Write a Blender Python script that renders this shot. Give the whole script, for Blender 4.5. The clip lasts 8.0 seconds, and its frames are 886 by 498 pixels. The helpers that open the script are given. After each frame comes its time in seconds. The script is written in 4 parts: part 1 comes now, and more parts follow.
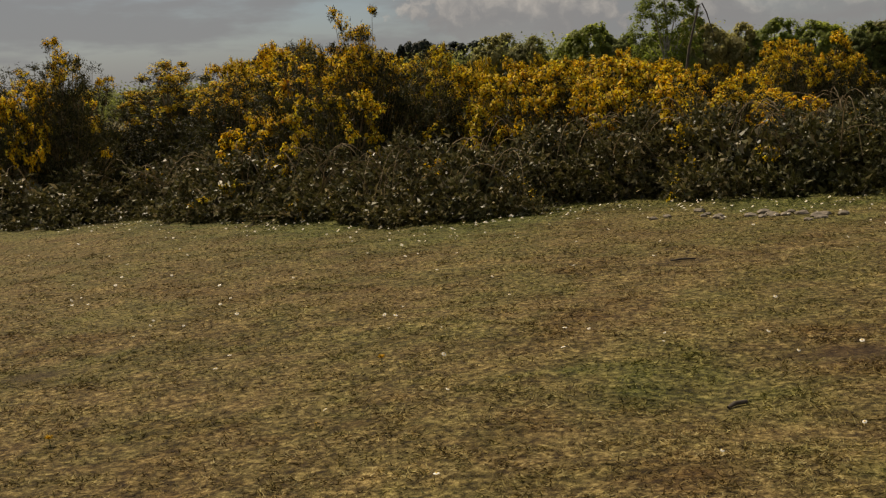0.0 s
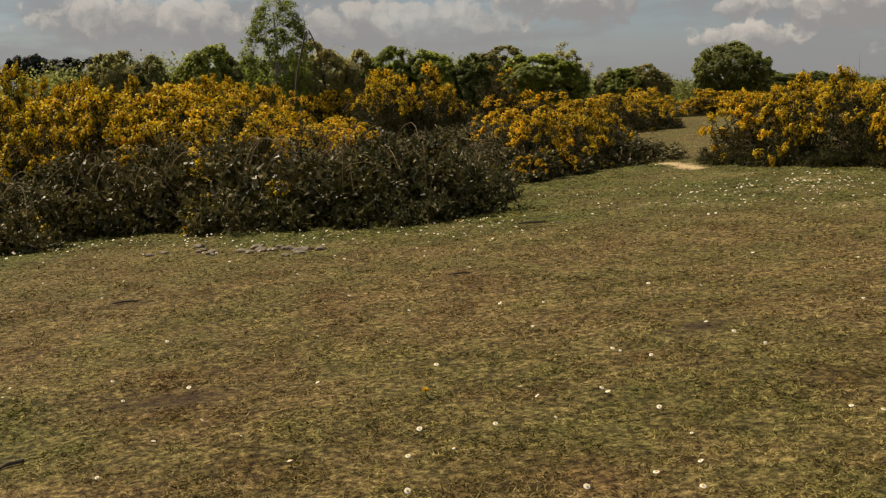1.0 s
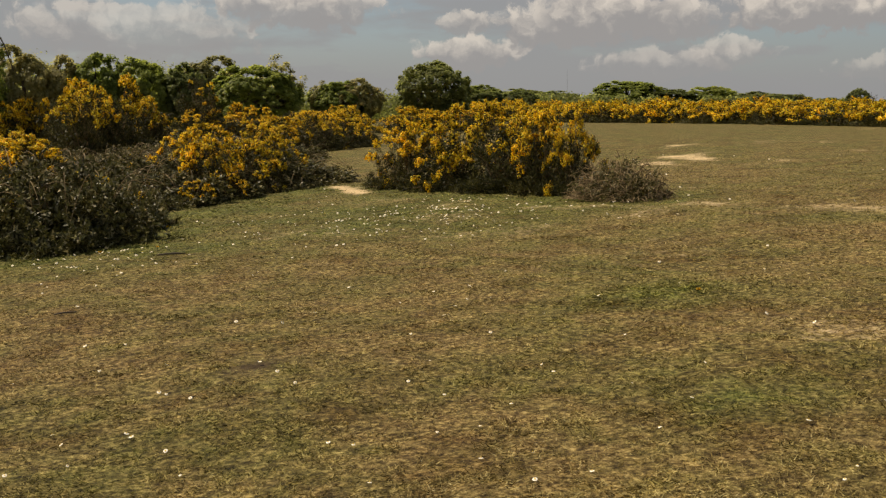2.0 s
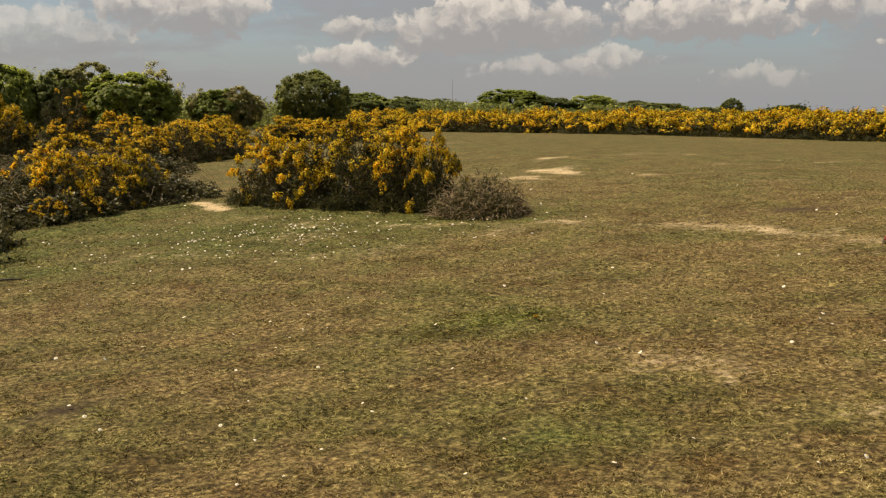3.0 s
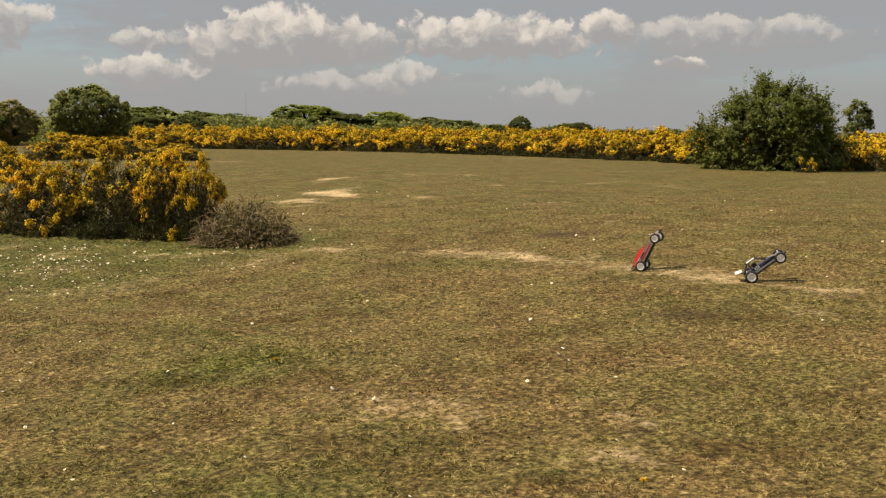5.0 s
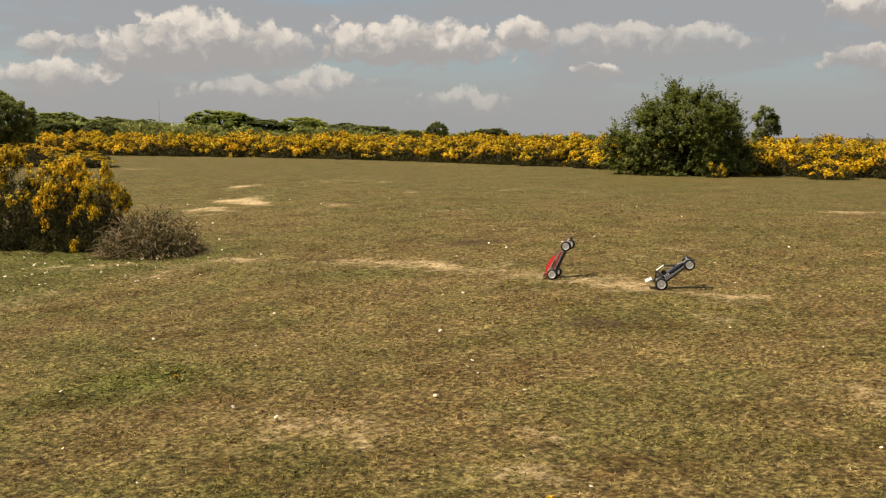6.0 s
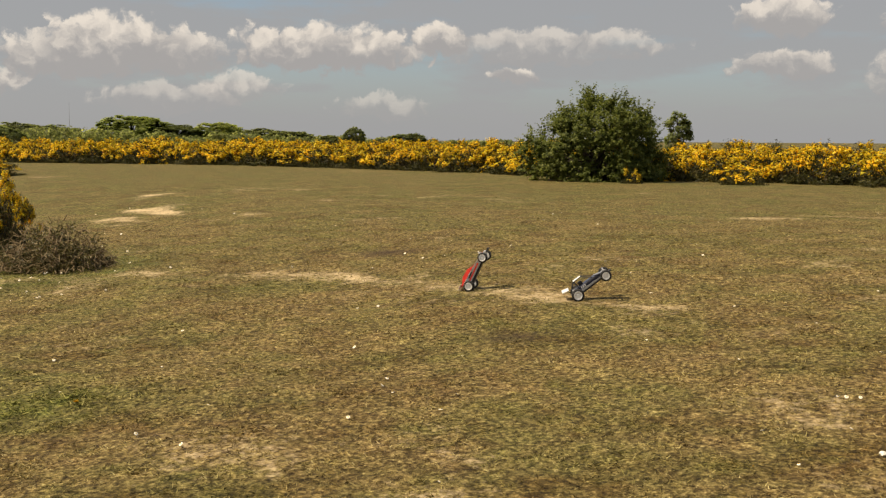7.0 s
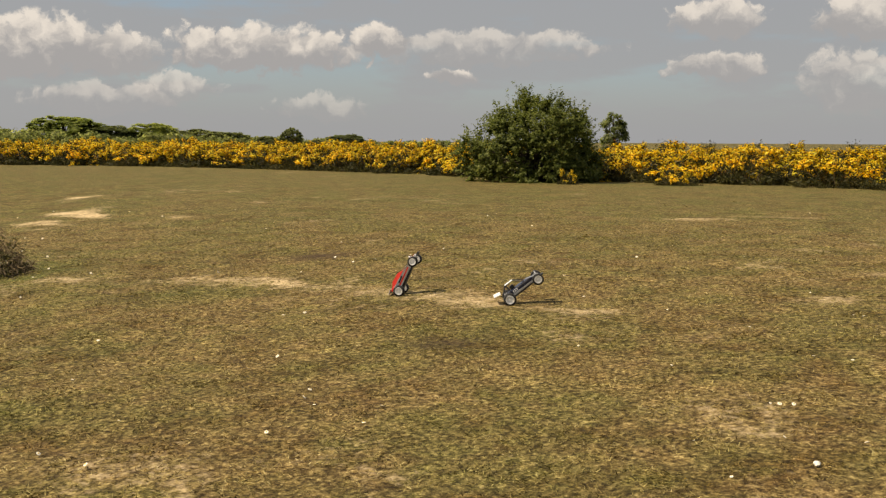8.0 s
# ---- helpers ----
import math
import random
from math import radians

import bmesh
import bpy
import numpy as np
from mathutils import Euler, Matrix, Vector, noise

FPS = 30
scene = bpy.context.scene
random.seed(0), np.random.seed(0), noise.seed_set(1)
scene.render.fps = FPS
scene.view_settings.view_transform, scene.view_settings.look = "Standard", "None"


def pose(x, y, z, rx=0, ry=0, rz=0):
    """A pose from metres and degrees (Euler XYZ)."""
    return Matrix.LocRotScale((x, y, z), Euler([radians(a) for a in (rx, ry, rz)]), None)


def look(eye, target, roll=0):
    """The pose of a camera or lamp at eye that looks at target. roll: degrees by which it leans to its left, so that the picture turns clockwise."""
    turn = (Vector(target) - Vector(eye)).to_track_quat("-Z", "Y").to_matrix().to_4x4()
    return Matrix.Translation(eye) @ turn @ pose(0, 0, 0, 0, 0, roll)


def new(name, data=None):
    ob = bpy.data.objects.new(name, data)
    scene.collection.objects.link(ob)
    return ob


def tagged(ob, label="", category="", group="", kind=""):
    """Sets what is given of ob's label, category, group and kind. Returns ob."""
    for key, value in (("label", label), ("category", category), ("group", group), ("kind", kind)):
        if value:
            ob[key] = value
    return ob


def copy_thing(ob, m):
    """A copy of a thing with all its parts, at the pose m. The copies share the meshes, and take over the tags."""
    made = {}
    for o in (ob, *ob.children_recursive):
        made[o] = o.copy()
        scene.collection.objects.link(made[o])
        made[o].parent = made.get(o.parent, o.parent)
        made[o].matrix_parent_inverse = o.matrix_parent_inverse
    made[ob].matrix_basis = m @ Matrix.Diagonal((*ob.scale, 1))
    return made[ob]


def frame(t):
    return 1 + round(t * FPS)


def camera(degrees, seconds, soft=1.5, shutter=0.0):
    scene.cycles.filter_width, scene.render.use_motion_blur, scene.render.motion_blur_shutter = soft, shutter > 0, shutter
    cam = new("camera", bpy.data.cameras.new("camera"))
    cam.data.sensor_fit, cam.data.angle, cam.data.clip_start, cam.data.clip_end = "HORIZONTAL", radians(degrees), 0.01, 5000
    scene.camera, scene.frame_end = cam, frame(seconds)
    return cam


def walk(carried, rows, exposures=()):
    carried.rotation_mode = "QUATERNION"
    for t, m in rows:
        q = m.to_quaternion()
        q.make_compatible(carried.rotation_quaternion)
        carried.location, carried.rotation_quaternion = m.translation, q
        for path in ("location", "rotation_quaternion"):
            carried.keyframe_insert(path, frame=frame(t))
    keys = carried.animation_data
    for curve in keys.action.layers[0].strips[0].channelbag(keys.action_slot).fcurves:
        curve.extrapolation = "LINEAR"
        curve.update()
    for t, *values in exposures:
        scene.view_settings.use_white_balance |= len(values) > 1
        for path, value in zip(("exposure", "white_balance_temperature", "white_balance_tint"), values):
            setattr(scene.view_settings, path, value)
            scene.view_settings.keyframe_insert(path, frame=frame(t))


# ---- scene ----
# ---- camera ----
cam = camera(43.8, 8.0, soft=1.3)
PATH = [
    (0.0, (-1.782, 1.01, 0.934), (-1.81, 2.991, 0.656), -2.68),
    (0.5, (-1.058, 0.9, 0.977), (-0.749, 2.858, 0.707), -2.01),
    (1.0, (-0.556, 0.711, 1.048), (0.043, 2.6, 0.782), -1.36),
    (1.5, (-0.226, 0.145, 1.201), (0.671, 1.914, 0.939), -0.54),
    (2.0, (0.011, -0.007, 1.288), (1.053, 1.68, 1.03), -0.17),
    (3.5, (0.484, -0.099, 1.45), (1.764, 1.419, 1.211), 0.19),
    (4.0, (0.593, -0.115, 1.483), (1.943, 1.342, 1.251), 0.36),
    (4.5, (0.688, -0.133, 1.508), (2.109, 1.256, 1.284), 0.47),
    (6.0, (0.924, -0.089, 1.538), (2.499, 1.127, 1.332), 0.43),
    (6.5, (0.993, -0.065, 1.56), (2.615, 1.089, 1.36), 0.38),
    (7.0, (1.069, -0.017, 1.581), (2.73, 1.079, 1.385), 0.34),
    (7.5, (1.149, -0.0, 1.592), (2.85, 1.034, 1.4), 0.31),
    (8.0, (1.299, 0.037, 1.583), (3.019, 1.04, 1.389), 0.31),
]
EXPOSURES = [(t, stops + 0.1, 7000, 11) for t, stops in ((0.0, -0.5), (0.5, -0.38), (1.0, -0.28), (1.5, -0.2), (2.0, -0.13), (3.5, 0.04), (4.5, 0.08), (6.0, 0.12), (8.0, 0.12))]
walk(cam, [(t, look(eye, target, roll)) for t, eye, target, roll in PATH], EXPOSURES)

# ---- light ----
SUN_AZ, SUN_EL = radians(-40), radians(55)
to_sun = Vector((math.sin(SUN_AZ) * math.cos(SUN_EL), math.cos(SUN_AZ) * math.cos(SUN_EL), math.sin(SUN_EL)))
sun = new("sun", bpy.data.lights.new("sun", "SUN"))
sun.data.energy, sun.data.angle, sun.data.color = 5.0, radians(0.6), (1.0, 0.89, 0.72)
sun.matrix_world = look(to_sun * 50, (0, 0, 0))


def sky_world():
    world = bpy.data.worlds.new("sky")
    world.use_nodes = True
    scene.world = world
    n, l = world.node_tree.nodes, world.node_tree.links
    n.clear()
    out, back = n.new("ShaderNodeOutputWorld"), n.new("ShaderNodeBackground")
    l.new(back.outputs[0], out.inputs[0])
    sky = n.new("ShaderNodeTexSky")
    sky.sky_type, sky.sun_disc = "NISHITA", False
    sky.sun_elevation, sky.sun_rotation = SUN_EL, SUN_AZ
    back.inputs[1].default_value = 0.1
    way = n.new("ShaderNodeTexCoord")

    def mapped(scale, lift, detail, rough):
        m = n.new("ShaderNodeMapping")
        m.inputs["Scale"].default_value, m.inputs["Location"].default_value = scale, (1.3, 0.4, lift)
        l.new(way.outputs["Generated"], m.inputs[0])
        t = n.new("ShaderNodeTexNoise")
        t.inputs["Scale"].default_value, t.inputs["Detail"].default_value, t.inputs["Roughness"].default_value = 1.0, detail, rough
        l.new(m.outputs[0], t.inputs["Vector"])
        return t.outputs["Fac"]

    def ramp(fac, a, b, lo=(0, 0, 0), hi=(1, 1, 1)):
        r = n.new("ShaderNodeValToRGB")
        r.color_ramp.elements[0].position, r.color_ramp.elements[1].position = a, b
        r.color_ramp.elements[0].color, r.color_ramp.elements[1].color = (*lo, 1), (*hi, 1)
        r.color_ramp.interpolation = "EASE"
        l.new(fac, r.inputs[0])
        return r.outputs[0]

    def maths(op, a, b):
        m = n.new("ShaderNodeMath")
        m.operation = op
        for k, v in enumerate((a, b)):
            if isinstance(v, (int, float)):
                m.inputs[k].default_value = v
            else:
                l.new(v, m.inputs[k])
        return m.outputs[0]

    def mix(f, a, b):
        m = n.new("ShaderNodeMix")
        m.data_type = "RGBA"
        for k, v in ((0, f), (6, a), (7, b)):
            if isinstance(v, tuple):
                m.inputs[k].default_value = (*v, 1)
            else:
                l.new(v, m.inputs[k])
        return m.outputs[2]

    def around(v, op, b=None):
        m = n.new("ShaderNodeVectorMath")
        m.operation = op
        l.new(v, m.inputs[0])
        if b is not None:
            if isinstance(b, tuple):
                m.inputs[1].default_value = b
            else:
                l.new(b, m.inputs[1])
        return m.outputs["Value" if op == "LENGTH" else "Vector"]

    def smooth(v, a, b):
        m = n.new("ShaderNodeMapRange")
        m.interpolation_type = "SMOOTHSTEP"
        m.inputs["From Min"].default_value, m.inputs["From Max"].default_value = a, b
        l.new(v, m.inputs["Value"])
        return m.outputs["Result"]

    split = n.new("ShaderNodeSeparateXYZ")
    l.new(way.outputs["Generated"], split.inputs[0])
    low = ramp(split.outputs[2], 0.0, 0.075, (1, 1, 1), (0, 0, 0))
    # a thin grey deck over the blue
    veil = ramp(mapped((5.5, 5.5, 24), 3.0, 5, 0.55), 0.36, 0.54)
    half = n.new("ShaderNodeValue")
    half.outputs[0].default_value = 0.5
    thin = mix(maths("MAXIMUM", maths("MULTIPLY", veil, 0.85), maths("MULTIPLY", low, 0.9)), mix(half.outputs[0], sky.outputs[0], (1.75, 2.3, 3.1)), (3.0, 3.1, 3.3))
    # cumulus heaps: azimuth, elevation, half width, half height in degrees, thickness
    bearing = n.new("ShaderNodeCombineXYZ")
    l.new(maths("MULTIPLY", maths("ARCTAN2", split.outputs[0], split.outputs[1]), 57.2958), bearing.inputs[0])
    l.new(maths("MULTIPLY", maths("ARCSINE", split.outputs[2], 0.0), 57.2958), bearing.inputs[1])
    drift = n.new("ShaderNodeTexNoise")
    drift.inputs["Scale"].default_value, drift.inputs["Detail"].default_value, drift.inputs["Roughness"].default_value = 0.75, 6, 0.6
    l.new(bearing.outputs[0], drift.inputs["Vector"])
    bent = around(bearing.outputs[0], "ADD", around(around(drift.outputs["Color"], "SUBTRACT", (0.5, 0.5, 0.5)), "MULTIPLY", (2.1, 1.3, 0.0)))
    puffs = n.new("ShaderNodeTexVoronoi")
    puffs.feature = "SMOOTH_F1"
    puffs.inputs["Scale"].default_value, puffs.inputs["Smoothness"].default_value = 1.1, 0.3
    l.new(bent, puffs.inputs["Vector"])
    fluff = n.new("ShaderNodeTexNoise")
    fluff.inputs["Scale"].default_value, fluff.inputs["Detail"].default_value, fluff.inputs["Roughness"].default_value = 1.6, 7, 0.6
    l.new(bent, fluff.inputs["Vector"])
    bulge = maths("ADD", maths("MULTIPLY", maths("SUBTRACT", 0.5, puffs.outputs["Distance"]), 0.6), maths("MULTIPLY", maths("SUBTRACT", fluff.outputs["Fac"], 0.5), 1.1))
    view = thin
    for az, el, wide, high, thick in ((3.5, 4.0, 4.2, 1.2, 0.7), (16.5, 3.7, 4.3, 1.2, 0.6), (24.5, 5.0, 3.2, 0.9, 0.85), (33.0, 4.1, 1.1, 0.5, 0.75), (42.8, 2.0, 2.6, 0.6, 0.45), (53.6, 1.7, 1.8, 0.5, 0.4), (62.0, 4.7, 4.2, 0.7, 0.6), (80.3, 3.0, 2.1, 1.2, 0.6),
                                      (33.1, 2.7, 1.9, 0.6, 0.85), (46.3, 2.6, 1.5, 0.65, 0.6), (37.4, 4.0, 2.3, 0.85, 0.95), (43.0, 4.2, 2.1, 0.9, 0.9), (40.2, 4.6, 2.6, 1.15, 1.0), (50.4, 4.6, 3.6, 0.95, 1.0), (56.5, 5.2, 1.1, 0.7, 1.0), (60.3, 3.3, 1.0, 0.34, 0.9), (73.4, 6.1, 1.8, 0.75, 0.9), (73.4, 3.9, 1.8, 0.55, 0.8), (80.5, 6.0, 1.9, 0.9, 0.9)):
        at = around(around(bent, "SUBTRACT", (az, el, 0.0)), "MULTIPLY", (0.68 / wide, 0.7 / high, 0.0))
        body = maths("ADD", maths("SUBTRACT", 1.0, around(at, "LENGTH")), maths("MULTIPLY", bulge, 0.8))
        height = n.new("ShaderNodeSeparateXYZ")
        l.new(at, height.inputs[0])
        lit = smooth(maths("ADD", height.outputs[1], maths("MULTIPLY", bulge, 1.5)), -0.4, 0.95)
        view = mix(maths("MULTIPLY", smooth(body, -0.02, 0.26), thick), view, mix(lit, (3.2, 3.2, 3.3), (6.7, 6.3, 5.8)))
    l.new(view, back.inputs[0])


sky_world()


# ---- materials ----
def node_material(name, rough=0.7):
    m = bpy.data.materials.new(name)
    m.use_nodes = True
    n, l = m.node_tree.nodes, m.node_tree.links
    b = n["Principled BSDF"]
    b.inputs["Roughness"].default_value = rough
    return m, n, l, b


def ramp_node(n, l, fac, stops):
    r = n.new("ShaderNodeValToRGB")
    while len(r.color_ramp.elements) < len(stops):
        r.color_ramp.elements.new(0.5)
    for e, (p, c) in zip(r.color_ramp.elements, stops):
        e.position, e.color = p, (*c, 1)
    l.new(fac, r.inputs[0])
    return r.outputs[0]


def noise_node(n, l, scale, detail=4, rough=0.55, coord="Object"):
    c, t = n.new("ShaderNodeTexCoord"), n.new("ShaderNodeTexNoise")
    t.inputs["Scale"].default_value, t.inputs["Detail"].default_value, t.inputs["Roughness"].default_value = scale, detail, rough
    l.new(c.outputs[coord], t.inputs["Vector"])
    return t.outputs["Fac"]


def mix_node(n, l, f, a, b, mode="MIX"):
    m = n.new("ShaderNodeMix")
    m.data_type, m.blend_type = "RGBA", mode
    for k, v in ((0, f), (6, a), (7, b)):
        if isinstance(v, (int, float)):
            m.inputs[k].default_value = v
        elif isinstance(v, tuple):
            m.inputs[k].default_value = (*v, 1)
        else:
            l.new(v, m.inputs[k])
    return m.outputs[2]


def leaf_material(name, stops, rough=0.55, glow=0.25, patch=1.5, pass_on=1.0):
    """Foliage: a colour for each leaf, tinted in patches, with light passing through."""
    m, n, l, b = node_material(name, rough)
    g = n.new("ShaderNodeNewGeometry")
    c = ramp_node(n, l, g.outputs["Random Per Island"], stops)
    tint = ramp_node(n, l, noise_node(n, l, patch, 3), [(0.3, (0.7, 0.72, 0.7)), (0.7, (1.2, 1.15, 1.1))])
    c = mix_node(n, l, 1.0, c, tint, "MULTIPLY")
    oi = n.new("ShaderNodeObjectInfo")
    c = mix_node(n, l, 1.0, c, ramp_node(n, l, oi.outputs["Random"], [(0, (0.82, 0.85, 0.8)), (1, (1.15, 1.1, 1.1))]), "MULTIPLY")
    l.new(c, b.inputs["Base Color"])
    b.inputs["Specular IOR Level"].default_value = 0.25
    if glow:
        t, x = n.new("ShaderNodeBsdfTranslucent"), n.new("ShaderNodeMixShader")
        l.new(mix_node(n, l, 1.0, c, (pass_on, pass_on, pass_on * 0.8), "MULTIPLY"), t.inputs[0])
        x.inputs[0].default_value = glow
        l.new(b.outputs[0], x.inputs[1])
        l.new(t.outputs[0], x.inputs[2])
        l.new(x.outputs[0], n["Material Output"].inputs[0])
    return m


def plain_material(name, colour, rough=0.5, metal=0.0, wear=0.15, scale=40, bump=0.0):
    m, n, l, b = node_material(name, rough)
    f = noise_node(n, l, scale, 6)
    lo = tuple(v * (1 - wear) for v in colour)
    hi = tuple(min(1, v * (1 + wear)) for v in colour)
    l.new(ramp_node(n, l, f, [(0.3, lo), (0.7, hi)]), b.inputs["Base Color"])
    b.inputs["Metallic"].default_value = metal
    if bump:
        k = n.new("ShaderNodeBump")
        k.inputs["Strength"].default_value, k.inputs["Distance"].default_value = bump, 0.01
        l.new(f, k.inputs["Height"])
        l.new(k.outputs[0], b.inputs["Normal"])
    return m


def turf_material(name, blades):
    """Dry heath turf, by the vertex values green and bare; the blades use it with a colour for each."""
    m, n, l, b = node_material(name, 0.85)
    b.inputs["Specular IOR Level"].default_value = 0.15
    def value(key):
        a = n.new("ShaderNodeAttribute")
        a.attribute_name = key
        return a.outputs["Fac"]
    if blades:
        g = n.new("ShaderNodeNewGeometry")
        fine = g.outputs["Random Per Island"]
        dry = ramp_node(n, l, fine, [(0, (0.09, 0.06, 0.02)), (0.3, (0.25, 0.18, 0.065)), (0.75, (0.385, 0.305, 0.13)), (1, (0.50, 0.415, 0.22))])
        lush = ramp_node(n, l, fine, [(0, (0.06, 0.075, 0.012)), (0.5, (0.15, 0.17, 0.035)), (1, (0.30, 0.28, 0.08))])
    else:
        fine = noise_node(n, l, 30, 9, 0.82)
        # darkest stops stand in for shadow between the stems, palest are straw
        dry = ramp_node(n, l, fine, [(0.38, (0.03, 0.018, 0.007)), (0.47, (0.10, 0.066, 0.025)), (0.56, (0.23, 0.165, 0.066)), (0.68, (0.46, 0.36, 0.17))])
        lush = ramp_node(n, l, fine, [(0.38, (0.016, 0.02, 0.005)), (0.48, (0.065, 0.072, 0.016)), (0.66, (0.22, 0.21, 0.065))])
    patch = ramp_node(n, l, noise_node(n, l, 1.1, 6, 0.6), [(0.44, (0, 0, 0)), (0.58, (1, 1, 1))])
    small = ramp_node(n, l, noise_node(n, l, 5.5, 4, 0.6), [(0.38, (0, 0, 0)), (0.66, (1, 1, 1))])
    mid = mix_node(n, l, 0.45, patch, small)
    amount = n.new("ShaderNodeMath")
    amount.operation, amount.use_clamp = "MULTIPLY_ADD", True
    l.new(mid, amount.inputs[0])
    amount.inputs[1].default_value = 0.62
    l.new(value("green"), amount.inputs[2])
    c = mix_node(n, l, amount.outputs[0], dry, lush)
    brown = ramp_node(n, l, noise_node(n, l, 2.1, 5, 0.65), [(0.32, (0.70, 0.60, 0.50)), (0.5, (0.97, 0.95, 0.91)), (0.66, (1.2, 1.17, 1.1))])
    # shade of the gaps between tufts put into the colour, with straw tone variation
    tuft_shade = ramp_node(n, l, noise_node(n, l, 15, 5, 0.65), [(0.34, (0.72, 0.69, 0.65)), (0.48, (0.97, 0.97, 0.96)), (0.66, (1.42, 1.41, 1.38))])
    thatch_shade = ramp_node(n, l, noise_node(n, l, 46, 4, 0.65), [(0.36, (0.76, 0.75, 0.72)), (0.5, (1.0, 1.0, 1.0)), (0.66, (1.22, 1.21, 1.2))])
    tuft_shade = mix_node(n, l, 1.0, tuft_shade, thatch_shade, "MULTIPLY")
    brown = mix_node(n, l, 1.0, brown, tuft_shade, "MULTIPLY")
    c = mix_node(n, l, 1.0, c, brown, "MULTIPLY")
    if not blades:
        edge = n.new("ShaderNodeMath")
        edge.operation, edge.use_clamp = "MULTIPLY_ADD", True
        l.new(mix_node(n, l, 0.55, noise_node(n, l, 2.6, 6, 0.75), noise_node(n, l, 14, 8, 0.8)), edge.inputs[0])
        edge.inputs[1].default_value = 6.5
        s = n.new("ShaderNodeMath")
        s.operation = "MULTIPLY_ADD"
        l.new(value("bare"), s.inputs[0])
        s.inputs[1].default_value, s.inputs[2].default_value = 2.3, -4.35
        l.new(s.outputs[0], edge.inputs[2])
        sand = ramp_node(n, l, noise_node(n, l, 22, 6, 0.7), [(0.3, (0.40, 0.28, 0.13)), (0.7, (0.74, 0.57, 0.34))])
        c = mix_node(n, l, edge.outputs[0], c, sand)
        c = mix_node(n, l, value("soil"), c, ramp_node(n, l, noise_node(n, l, 30, 6, 0.7), [(0.3, (0.02, 0.011, 0.006)), (0.7, (0.07, 0.042, 0.022))]))
        k = n.new("ShaderNodeBump")
        k.inputs["Strength"].default_value, k.inputs["Distance"].default_value = 0.6, 0.02
        l.new(fine, k.inputs["Height"])
        l.new(k.outputs[0], b.inputs["Normal"])
    l.new(c, b.inputs["Base Color"])
    return m


